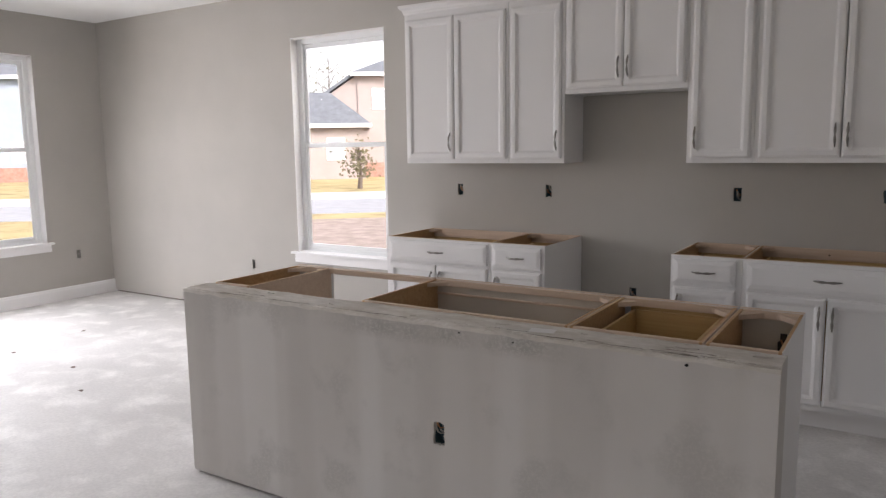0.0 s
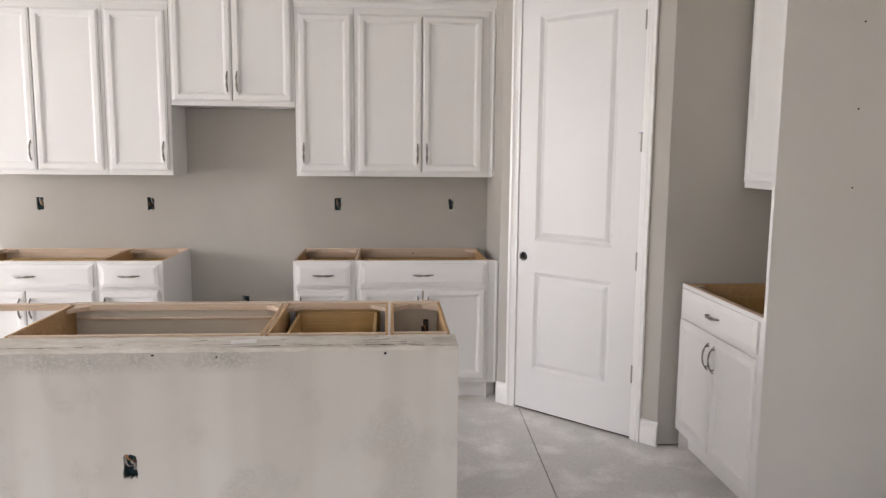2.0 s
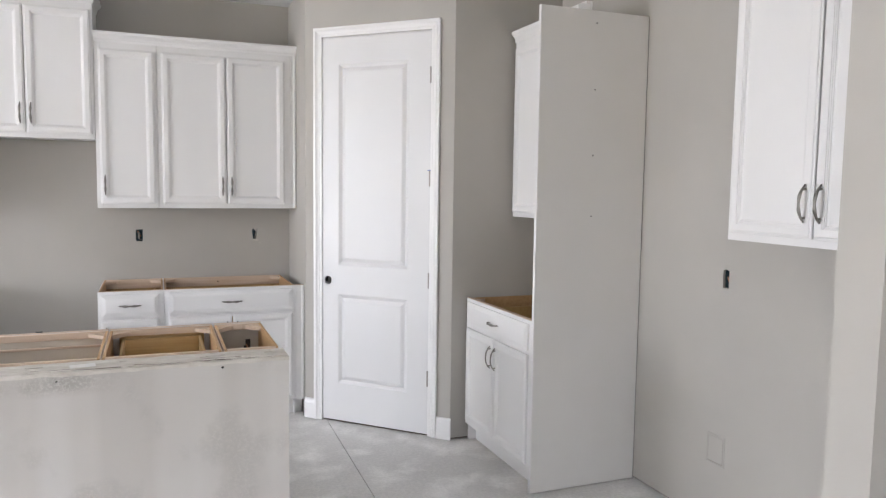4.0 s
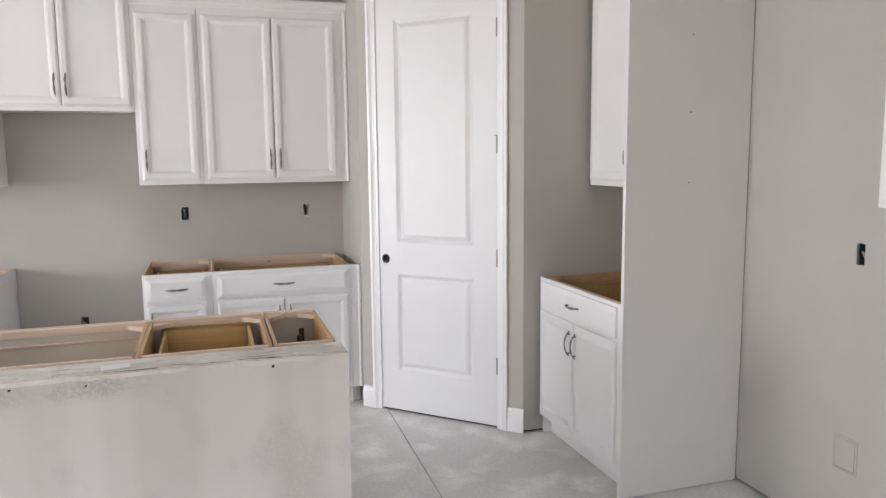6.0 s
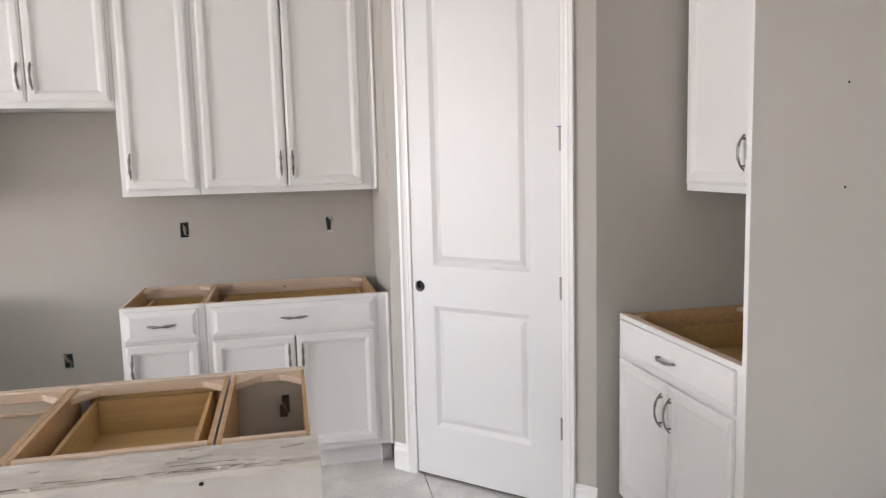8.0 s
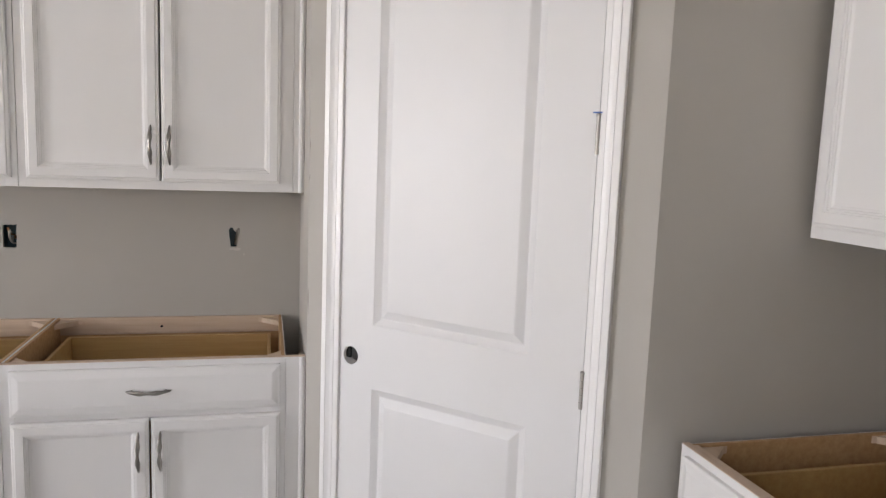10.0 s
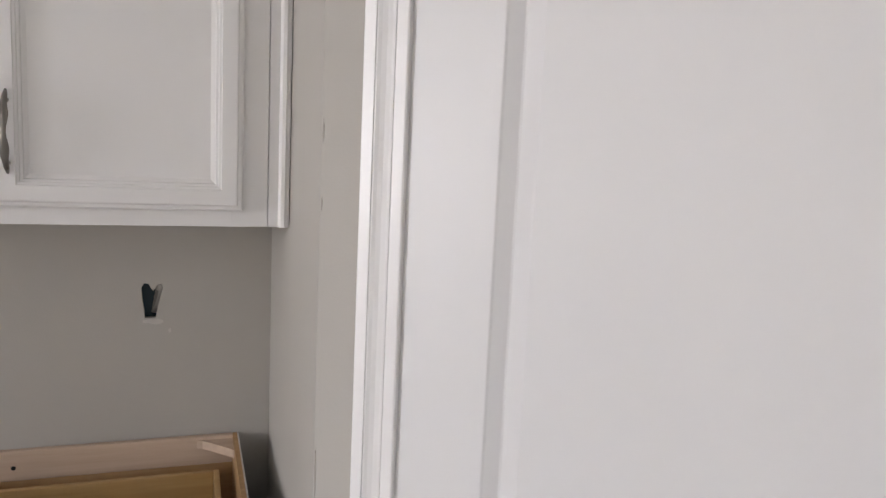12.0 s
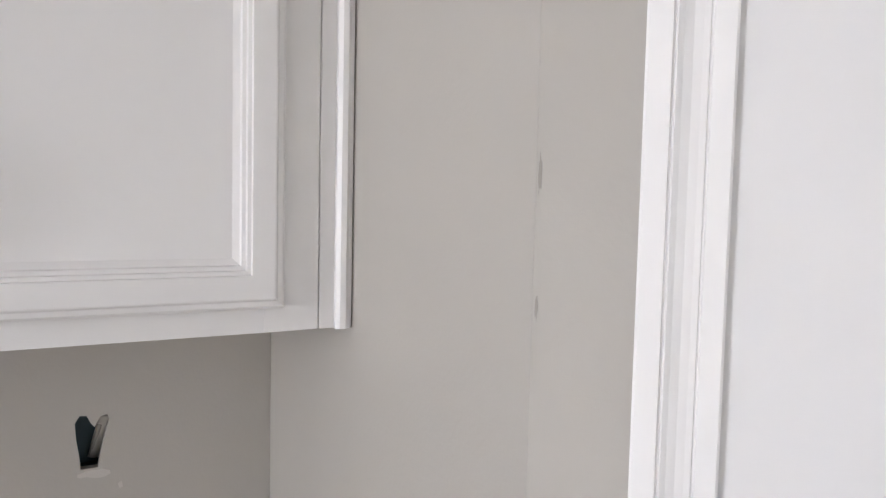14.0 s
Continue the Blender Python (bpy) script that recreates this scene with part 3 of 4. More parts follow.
def crown(m, w, z, depth=0.32, ends=(True, True), label="white crown moulding along the cabinet tops"):
    """Crown moulding along a run of wall cabinets, with returns at the open ends."""
    prof = [(0, 0), (0, 0.004), (0.012, 0.008), (0.018, 0.008), (0.030, 0.014), (0.044, 0.030), (0.050, 0.032), (0.062, 0.032), (0.062, 0)]
    y = -depth - 0.0005
    path = []
    if ends[0]:
        path.append(((-0.0005, -0.003, z), (0, 0, 1), (-1, 0, 0)))
    path.append(((-0.0005, y, z), (0, 0, 1), (-1 if ends[0] else 0, -1, 0)))
    path.append(((w + 0.0005, y, z), (0, 0, 1), (1 if ends[1] else 0, -1, 0)))
    if ends[1]:
        path.append(((w + 0.0005, -0.003, z), (0, 0, 1), (1, 0, 0)))
    return solid("crown_moulding", moulding(bmesh.new(), prof, path), WHITE, label, "moulding", m)


def drawer_box(parent, x0, x1, y0, y1, z0, z1):
    ob = part("drawer_box", boxed(x0 + 0.012, x1 - 0.012, y0 + 0.012, y1 - 0.012, z0, z0 + 0.008), GOLD, parent, "golden plywood drawer box")
    for n_, a in (("drawer_side", (x0, x0 + 0.012, y0, y1)), ("drawer_side", (x1 - 0.012, x1, y0, y1)),
                  ("drawer_back", (x0 + 0.012, x1 - 0.012, y1 - 0.012, y1)), ("drawer_back", (x0 + 0.012, x1 - 0.012, y0, y0 + 0.012))):
        part(n_, boxed(*a, z0 - 0.006, z1, bevel=0.0015), GOLD, ob)
    return ob


def base_cabinet(m, w, fronts, label, group="base cabinets", depth=0.61, scribe=0.0, side=None, box_at=(), liner=None, toe=True, top=0.876, braces=(0, 1, 2, 3), box_drop=0.060, skins=None):
    """A base cabinet without worktop; local x along its front, back at y = 0. fronts: (name, x0, x1, z0, z1, handle)."""
    ob = thing("base_cabinet", m, label, "cabinet", group)
    y, side = -depth, side or WHITE
    zf = 0.112
    e = w - scribe
    for k, (x0, x1, o0, o1) in enumerate(((0.0, 0.013, 0.0, 0.0032), (e - 0.013, e, e - 0.0032, e))):
        bm = boxed(max(x0, 0.0035), min(x1, e - 0.0035), y + 0.019, -0.004, zf if toe else 0.004, top - 0.002)
        panel = part("side_panel", bm, MAPLE, ob)
        part("side_skin", boxed(o0 + 0.0002, o1 - 0.0002, y + 0.019, -0.004, 0.004, top - 0.0025), (skins or (side, side))[k], panel, "outer skin of the cabinet side")
    inner = liner or MAPLE
    part("back_panel", boxed(0.0135, e - 0.0135, -0.016, -0.006, zf, top - 0.05), inner, ob, "bare inner back panel")
    part("bottom_panel", boxed(0.0135, e - 0.0135, y + 0.020, -0.017, zf + 0.006, zf + 0.018), inner, ob)
    part("back_rail", boxed(0.0135, e - 0.0135, -0.020, -0.004, top - 0.064, top - 0.001, bevel=0.0015), RAWEDGE, ob, "raw wooden hanging rail")
    part("front_rail", boxed(0.0135, e - 0.0135, y + 0.0195, y + 0.036, top - 0.030, top - 0.001, bevel=0.0015), RAWEDGE, ob, "raw wooden rail behind the face frame")
    spots = ((0.0138, y + 0.037, 1, 1), (e - 0.0138, y + 0.037, -1, 1), (0.0138, -0.0205, 1, -1), (e - 0.0138, -0.0205, -1, -1))
    for cx, cy, sx, sy in [spots[k] for k in braces]:
        bm = bmesh.new()
        tri = [(cx, cy), (cx + sx * 0.075, cy), (cx + sx * 0.075 - sx * 0.012, cy + sy * 0.004), (cx + sx * 0.004, cy + sy * 0.063), (cx, cy + sy * 0.075)]
        lo, hi = [bm.verts.new((a, b, top - 0.026)) for a, b in tri], [bm.verts.new((a, b, top - 0.008)) for a, b in tri]
        bm.faces.new(hi), bm.faces.new(lo[::-1])
        for k in range(5):
            bm.faces.new((lo[k], lo[(k + 1) % 5], hi[(k + 1) % 5], hi[k]))
        part("corner_brace", bm, RAWEDGE, ob, "raw wooden corner brace")
    if liner:
        part("front_liner", boxed(0.0135, w - 0.0135, y + 0.0195, y + 0.0235, zf + 0.02, top - 0.031), inner, ob, "bare inner front panel")
    st = [(0.0003, 0.036), (w - (0.060 if scribe else 0.036) - scribe, w - 0.0003 - (scribe + 0.0005 if scribe else 0))]
    xs = sorted((f[1], f[2]) for f in fronts if f[0] == "drawer_front")
    for a, b in zip(xs, xs[1:]):
        st.append((a[1] - 0.012, b[0] + 0.012))
    rails = [(0.036, w - 0.036 - scribe, top - 0.045, top), (0.036, w - 0.036 - scribe, 0.69, 0.735), (0.036, w - 0.036 - scribe, zf, zf + 0.05)]
    face_frame(ob, w, zf, top, y, st, rails)
    part("frame_top", boxed(0.001, w - 0.001, y + 0.001, y + 0.0185, top + 0.0002, top + 0.0016), RAWEDGE, ob, "raw top edge of the face frame")
    for n_, a, b, za, zb, h in fronts:
        front(ob, n_, a, b, za, zb, y, h)
    for a, b in box_at:
        part("drawer_backing", boxed(a - 0.012, b + 0.012, y + 0.0194, y + 0.0212, 0.737, top - 0.0315), GOLD, ob, "bare back of the drawer front")
        drawer_box(ob, a, b, y + 0.022, -0.06, top - box_drop - 0.11, top - box_drop)
    if toe:
        part("toe_kick", boxed(0.004, w - 0.004, y + 0.072, y + 0.085, 0.001, zf), WHITE, ob, "recessed painted toe kick")
    if scribe:
        bm = moulding(bmesh.new(), [(0, 0), (0, 0.006), (0.004, 0.010), (0.010, 0.011), (0.0145, 0.007), (0.0185, 0.006), (0.0185, 0)],
                      [((w - 0.019, y, zf), (1, 0, 0), (0, -1, 0)), ((w - 0.019, y, top), (1, 0, 0), (0, -1, 0))])
        part("scribe_strip", bm, WHITE, ob, "slim moulded filler strip against the wall")
        part("filler", boxed(w - scribe, w - 0.0005, y + 0.0006, y + 0.019, zf, top, bevel=0.0008), WHITE, ob, "plain white filler piece")
    return ob


U0, U1 = 1.372, 2.41
SCREW = (-0.494, 0.840)
DZ = (0.722, 0.858)
LZ = (0.140, 0.702)

# wall cabinets on the north wall: left pair, raised one over the range gap, right pair
upper_cabinet(pose(-3.20, 0, 0), 0.818, U0, U1, [(0.016, 0.404, 0.378), (0.411, 0.800, None)],
              "white painted double wall cabinet with raised panel doors beside the window")
upper_cabinet(pose(-2.381, 0, 0), 0.391, U0, U1, [(0.020, 0.372, 0.345)], "narrow white painted wall cabinet with one raised panel door")
upper_cabinet(pose(-1.989, 0, 0), 0.752, 1.800, 2.635, [(0.016, 0.3735, 0.347), (0.378, 0.736, 0.405)],
              "white double wall cabinet set high over the empty range space", drop=0.004)
upper_cabinet(pose(-1.236, 0, 0), 0.362, U0, U1, [(0.024, 0.346, 0.050)], "narrow white painted wall cabinet with one raised panel door")
upper_cabinet(pose(-0.873, 0, 0), 0.8837, U0, U1, [(0.026, 0.421, 0.395), (0.427, 0.804, 0.453)],
              "white painted double wall cabinet with a filler strip against the wall", scribe=0.036)
crown(pose(-3.20, 0, 0), 1.209, U1 - 0.008, ends=(True, False))
crown(pose(-1.989, 0, 0), 0.752, 2.627, label="white crown moulding on the raised cabinet")
crown(pose(-1.236, 0, 0), 1.246, U1 - 0.008, ends=(False, False))

# base cabinets on the north wall
base_cabinet(pose(-3.185, 0, 0), 0.815, [("drawer_front", 0.030, 0.797, *DZ, (0.413, 0.79, False)),
                                         ("door", 0.030, 0.408, *LZ, (0.380, 0.60, True)), ("door", 0.414, 0.797, *LZ, (0.442, 0.60, True))],
             "white painted base cabinet without worktop, one wide drawer above two doors", box_at=[(0.06, 0.755)])
base_cabinet(pose(-2.369, 0, 0), 0.379, [("drawer_front", 0.020, 0.356, *DZ, (0.188, 0.79, False)), ("door", 0.020, 0.356, *LZ, (0.048, 0.60, True))],
             "narrow white painted base cabinet without worktop beside the range space", box_at=[(0.05, 0.33)])
base_cabinet(pose(-1.230, 0, 0), 0.372, [("drawer_front", 0.018, 0.342, *DZ, (0.18, 0.79, False)), ("door", 0.018, 0.342, *LZ, (0.046, 0.60, True))],
             "narrow white painted base cabinet without worktop beside the range space", box_at=[(0.05, 0.325)])
corner_base = base_cabinet(pose(-0.857, 0, 0), 0.865, [("drawer_front", 0.027, 0.788, *DZ, (0.405, 0.79, False)),
                                         ("door", 0.027, 0.402, *LZ, (0.374, 0.60, True)), ("door", 0.408, 0.788, *LZ, (0.436, 0.60, True))],
             "white painted base cabinet without worktop, one wide drawer above two doors", box_at=[(0.05, 0.762)], scribe=0.060)

part("screw", sweep(bmesh.new(), [(SCREW[0] + 0.857, -0.0198, SCREW[1]), (SCREW[0] + 0.857, -0.0212, SCREW[1])], [(0.005, 0.005), (0.0035, 0.0035)], 10), DARK, corner_base, "dark screw head in the back rail")

# alcove beside the pantry, on the east wall: base, wall cabinet and tall end panel
E_M = pose(EAST, -1.425, 0, 0, 0, -90)
base_cabinet(E_M, 0.812, [("drawer_front", 0.030, 0.786, *DZ, (0.408, 0.79, False)),
                          ("door", 0.030, 0.405, *LZ, (0.377, 0.60, True)), ("door", 0.411, 0.786, *LZ, (0.439, 0.60, True))],
             "white painted base cabinet without worktop beside the tall end panel", group="alcove cabinets", box_at=[(0.05, 0.76)], depth=0.617)
upper_cabinet(E_M, 0.812, 1.362, 2.40, [(0.020, 0.430, 0.404), (0.436, 0.792, 0.462)],
              "white painted double wall cabinet with raised panel doors in the alcove", group="alcove cabinets", depth=0.325)
crown(E_M, 0.812, 2.392, depth=0.325, ends=(False, False), label="white crown moulding on the alcove cabinet")

panel = thing("end_panel", pose(0.828, -2.262, 0), "tall white refrigerator end panel with screw heads showing", "panel", "alcove cabinets")
part("board", boxed(0, 0.615, 0.0, 0.019, 0.004, 2.405, bevel=0.0015), PANELWHITE, panel)
for zc in (2.345, 2.023, 1.70, 1.398):
    part("screw", sweep(bmesh.new(), [(0.307, 0.0005, zc), (0.307, -0.0012, zc)], [(0.0042, 0.0042), (0.003, 0.003)], 10), DARK, panel, "dark screw head")
part("edge_strip", boxed(-0.004, 0.0, -0.001, 0.020, 0.004, 2.405), WHITE, panel, "white painted front edge")
# solid black strip drawn in place of the shade in the gap
part("caulk_gap", boxed(0.6152, 0.6185, 0.004, 0.016, 0.0, 2.40), DARK, panel, "black strip for the shade in the gap at the wall")

shim = bmesh.new()
for k in range(5):
    rr = random.Random(40 + k)
    box(shim, rr.uniform(-0.03, 0.0), rr.uniform(0.005, 0.035), rr.uniform(-0.01, 0), rr.uniform(0.004, 0.015), 0.0, rr.uniform(0.008, 0.028))
solid("paper_scrap", shim, TRIM, "small crumpled white scrap on top of the end panel", "scrap", pose(1.06, -2.252, 2.4055))

upper_cabinet(pose(EAST, -3.218, 0, 0, 0, -90), 0.828, 1.352, 2.40, [(0.022, 0.390, 0.362), (0.397, 0.806, 0.425)],
              "white painted double wall cabinet next to the end of the wall", group="alcove cabinets", depth=0.325)
crown(pose(EAST, -3.218, 0, 0, 0, -90), 0.828, 2.392, depth=0.325, ends=(True, False), label="white crown moulding on the cabinet by the wall end")

plate = thing("water_box", pose(EAST - 0.0005, -2.80, 0, 0, 0, -90), "flush white water supply box in the wall", "wall box")
part("rim", steps_face(bmesh.new(), 0, 0.112, 0.295, 0.435, [(0, 0.002), (0.001, 0.003), (0.004, 0.003), (0.006, 0.0005)], 0.0), WALL, plate)
part("gap", boxed(0.0103, 0.1008, -0.0012, -0.0006, 0.3040, 0.4236), CRACK, plate, "dark strip for the shade in the seam round the cover")
part("cover", boxed(0.012, 0.100, -0.0022, -0.0008, 0.307, 0.423), WALL, plate)


# ---- island ----
IX0, IX1, IY0 = -2.885, -0.420, -2.556
pony = thing("island_wall", pose(IX0, IY0, 0), "blotchy primed half wall with a rough torn top edge behind the island cabinets", "half wall")
L = IX1 - IX0
bm = bmesh.new()
px, pz = -1.528 - IX0, 0.458
cell = (px - 0.09, px + 0.09, pz - 0.11, pz + 0.11)
xs, zs = [0, cell[0], cell[1], L], [0.012, cell[2], cell[3], 0.862]
for i in range(3):
    for j in range(3):
        if i == 1 and j == 1:
            ring_cell(bm, *cell, [(px + a, pz + b) for a, b in gang(0.05, 0.09, 0.25, 9)], 0.0, 0.013)
            continue
        xa, xb, za, zb = xs[i], xs[i + 1], zs[j], zs[j + 1]
        bm.faces.new([bm.verts.new(p) for p in ((xa, 0, za), (xb, 0, za), (xb, 0, zb), (xa, 0, zb))])
T = 0.145
for q in (((0, 0, 0.012), (0, T, 0.012), (0, T, 0.862), (0, 0, 0.862)), ((L, 0, 0.012), (L, T, 0.012), (L, T, 0.862), (L, 0, 0.862)),
          ((0, T, 0.012), (L, T, 0.012), (L, T, 0.862), (0, T, 0.862)), ((0, 0, 0.862), (L, 0, 0.862), (L, T, 0.862), (0, T, 0.862)),
          ((0, 0, 0.012), (L, 0, 0.012), (L, T, 0.012), (0, T, 0.012))):
    bm.faces.new([bm.verts.new(p) for p in q])
bmesh.ops.remove_doubles(bm, verts=bm.verts[:], dist=1e-5)
part("wallboard", bm, PRIMED, pony)
part("sole_plate", boxed(0.02, L - 0.02, 0.016, T - 0.002, 0.0, 0.0125), PLATE, pony, "sole plate, near-black for the shade in the gap")


def ragged_strip(x0, x1, y0, y1, z0, z1, seed, cells=150, wobble=0.004):
    """A strip of torn board and filler with an uneven top and edge."""
    bm = bmesh.new()
    rows = 7
    grid = []
    for i in range(cells + 1):
        x = x0 + (x1 - x0) * i / cells
        col = []
        for j in range(rows + 1):
            y = y0 + (y1 - y0) * j / rows
            n1 = noise.noise((x * 9, y * 30, seed)) + 0.6 * noise.noise((x * 40, y * 60, seed + 3))
            e = wobble * noise.noise((x * 22, 0, seed + 7)) * (1 if j == 0 else 0)
            col.append(bm.verts.new((x, y + e, z1 + wobble * 0.6 * n1)))
        foot = bm.verts.new((x, y0 + wobble * 0.6 * noise.noise((x * 22, 0, seed + 7)), z0 + wobble * 1.8 * noise.noise((x * 14, 2, seed))))
        back = bm.verts.new((x, y1, z0))
        grid.append([foot] + col + [back])
    for a, b in zip(grid, grid[1:]):
        for k in range(len(a)):
            bm.faces.new((a[k], a[(k + 1) % len(a)], b[(k + 1) % len(a)], b[k]))
    bm.faces.new(grid[0]), bm.faces.new(grid[-1][::-1])
    return bm


part("top_board", ragged_strip(0.001, L - 0.001, 0.010, T, 0.858, 0.869, 2), TORN, pony, "torn plasterboard and filler along the top")
part("paper_edge", ragged_strip(0.001, L + 0.0015, -0.0040, 0.012, 0.853, 0.8665, 5, 260, 0.0034), TORN, pony, "ragged torn paper edge")
part("tape_scrap", boxed(0.0, 0.085, 0.0, 0.045, 0.0, 0.0012), PANELWHITE, pony, "pale scrap of joint tape", m=pose(-1.19 - IX0, 0.03, 0.8708, 2, 0, 9))
rnd = random.Random(77)
bm = bmesh.new()
for k in range(34):
    cx, cy = rnd.uniform(0.02, L - 0.02), rnd.choice((rnd.uniform(0.0, 0.02), rnd.uniform(0.0, T - 0.02)))
    if k % 3 == 0:
        cx = L - abs(rnd.gauss(0, 0.22)) - 0.02
    ln, wd, a = rnd.uniform(0.02, 0.07), rnd.uniform(0.004, 0.012), rnd.gauss(0, 0.3)
    ring = []
    for j in range(7):
        t = j * math.tau / 7
        x, y = ln / 2 * math.cos(t) * rnd.uniform(0.7, 1.2), wd / 2 * math.sin(t) * rnd.uniform(0.6, 1.3)
        ring.append((cx + x * math.cos(a) - y * math.sin(a), max(-0.006, cy + x * math.sin(a) + y * math.cos(a))))
    lift = rnd.uniform(0.0, 0.0026)
    hi = [bm.verts.new((min(x, L), y, 0.8708 + rnd.uniform(0.0, 0.0012) + (lift if y < cy else 0))) for x, y in ring]
    lo = [bm.verts.new((min(x, L), y, 0.866)) for x, y in ring]
    bm.faces.new(hi)
    for j in range(7):
        bm.faces.new((lo[j], lo[(j + 1) % 7], hi[(j + 1) % 7], hi[j]))
tear = bmesh.new()
for k in range(18):
    cx, cy, ln = rnd.uniform(0.05, L - 0.05), rnd.choice((rnd.uniform(0.001, 0.009), rnd.uniform(0.001, 0.009), rnd.uniform(0.01, 0.06))), rnd.uniform(0.03, 0.22)
    if k % 2:
        cx = L - rnd.uniform(0.02, 0.75)
    steps = [(cx + ln * (j / 8 - 0.5), cy + 0.004 * noise.noise((cx * 9 + ln * j * 5, k, 1.5))) for j in range(9)]
    steps = [q for q in steps if 0.004 < q[0] < L - 0.004]
    sweep(tear, [(a, b, 0.8705 + 0.001 * noise.noise((a * 30, k, 4.0))) for a, b in steps], [(0.0011 * (0.3 + abs(noise.noise((a * 60, k, 9.0))) * 2), 0.0012) for a, b in steps], 6)
tagged(part("tear_cracks", tear, CRACK, pony, "dark strands for the shaded cracks in the torn filler"), kind="stuff")
tagged(part("paper_flakes", bm, TORN, pony, "curled flakes of torn paper and filler"), kind="stuff")
for sx, sz, q in ((-0.668, 0.842, 0.0085), (-1.438, 0.843, 0.006), (-1.230, 0.835, 0.005)):
    part("screw_dent", sweep(bmesh.new(), [(sx - IX0, 0.0, sz), (sx - IX0 + 0.001, -0.0016, sz)], [(q, q * 0.6), (q * 0.5, q * 0.4)], 7), DARK, pony, "dark screw dent")

# island cabinets, their fronts turned to the north wall
IY1 = -2.409
IM = lambda x: pose(x, IY1, 0, 0, 0, 180)


def island_unit(x0, x1, label, fronts, **kw):
    return base_cabinet(IM(x1), x1 - x0, fronts, label, group="island cabinets", braces=(0, 1), box_drop=0.045, **kw)


island_unit(-2.850, -2.625, "narrow island base cabinet with an open top", [("door", 0.018, 0.192, *LZ, (0.045, 0.60, True))], depth=0.578, liner=LINER, skins=(RAWEDGE, WHITE))
sink = island_unit(-1.986, -1.099, "wide open-topped island sink base cabinet", [("door", 0.018, 0.440, *LZ, (0.412, 0.60, True)), ("door", 0.446, 0.869, *LZ, (0.474, 0.60, True))],
                   depth=0.578, liner=LINER, skins=(RAWEDGE, RAWEDGE))
island_unit(-1.096, -0.658, "island drawer base cabinet showing its golden drawer box",
            [("drawer_front", 0.018, 0.420, *DZ, (0.219, 0.79, False)), ("door", 0.018, 0.420, *LZ, (0.045, 0.60, True))], depth=0.578, box_at=[(0.05, 0.388)], skins=(RAWEDGE, RAWEDGE))
narrow = island_unit(-0.652, -0.434, "narrow open-topped island base cabinet at the end", [("door", 0.018, 0.206, *LZ, (0.045, 0.60, True))], depth=0.578, liner=LINER, skins=(WHITE, RAWEDGE))
part("inner_ledge", boxed(0.014, 0.872, -0.5544, -0.544, 0.806, 0.816, bevel=0.002), RAWEDGE, sink, "raw wooden ledge inside")
bm = boxed(0.052, 0.074, -0.5545, -0.548, 0.742, 0.798)
box(bm, 0.058, 0.082, -0.5544, -0.5485, 0.730, 0.768)
part("outlet_cutout", bm, PLATE, narrow, "ragged dark cut-out with cables inside")
part("cable", sweep(bmesh.new(), [(0.062, -0.549, 0.746), (0.066, -0.5455, 0.762), (0.072, -0.549, 0.776)], [(0.003, 0.003)] * 3, 8), COPPER, narrow, "copper cable end", True)
solid("support_rail", boxed(-2.623, -1.988, -1.868, -1.833, 0.850, 0.875, bevel=0.0015), RAWEDGE,
      "raw wooden rail across the empty dishwasher bay", "rail")


# ---- electrical boxes ----
def electric_box(m, label, seed, wires=2, deep=0.05, w=0.05, h=0.09, plastic=None):
    """An open device box behind the wallboard with loose cable ends; local origin at its middle, on the wall face."""
    ob = thing("outlet_box", m, label, "electrical box", "outlet boxes")
    rnd = random.Random(seed)
    bm = bmesh.new()
    t, y0 = 0.003, 0.0135
    box(bm, -w / 2 - t, -w / 2, y0, deep, -h / 2, h / 2)
    box(bm, w / 2, w / 2 + t, y0, deep, -h / 2, h / 2)
    box(bm, -w / 2 - t, w / 2 + t, y0, deep, -h / 2 - t, -h / 2)
    box(bm, -w / 2 - t, w / 2 + t, y0, deep, h / 2, h / 2 + t)
    box(bm, -w / 2 - t, w / 2 + t, deep, deep + t, -h / 2 - t, h / 2 + t)
    part("box", bm, plastic or BOXBLUE, ob, "device box in a grey that stands for its lit inside" if plastic else "dark blue plastic device box")
    for k in range(wires):
        x = rnd.uniform(-0.012, 0.012)
        z = rnd.uniform(-0.02, 0.02)
        pts = [(x + 0.008 * math.sin(s * 3 + k), deep - 0.002 - s * (deep - 0.006) * (1 if s < 0.7 else 1.4 - 0.57 * s), z - 0.025 + 0.055 * s + 0.01 * math.sin(5 * s + k))
               for s in [i / 8 for i in range(9)]]
        part("cable", sweep(bmesh.new(), pts, [(0.0045, 0.0022)] * 9, 8), WIRE if k % 3 != 1 else COPPER, ob, "bent cable end", True)
    return ob


for x, z, s in BOXES:
    if s == 5:
        electric_box(pose(x, 0, z), "shallow outlet box low in the wall, grey for its lit inside", s, 1, 0.024, plastic=BOXGREY)
    else:
        electric_box(pose(x, 0, z), "open outlet box with loose cable ends in the wall", s, 3)
electric_box(pose(WEST, -0.377, 0.45, 0, 0, 90), "shallow outlet box under the side window, grey for its lit inside", 6, 1, 0.024, plastic=BOXGREY)
electric_box(pose(EAST, -2.872, 1.146, 0, 0, -90), "open outlet box in the refrigerator alcove", 7, 2)
electric_box(pose(IX0 + px, IY0, pz), "open outlet box in the island half wall", 9, 3)
ob = electric_box(pose(-0.231, 0, 1.178), "ragged outlet hole with a folded grey cable", 11, 0)
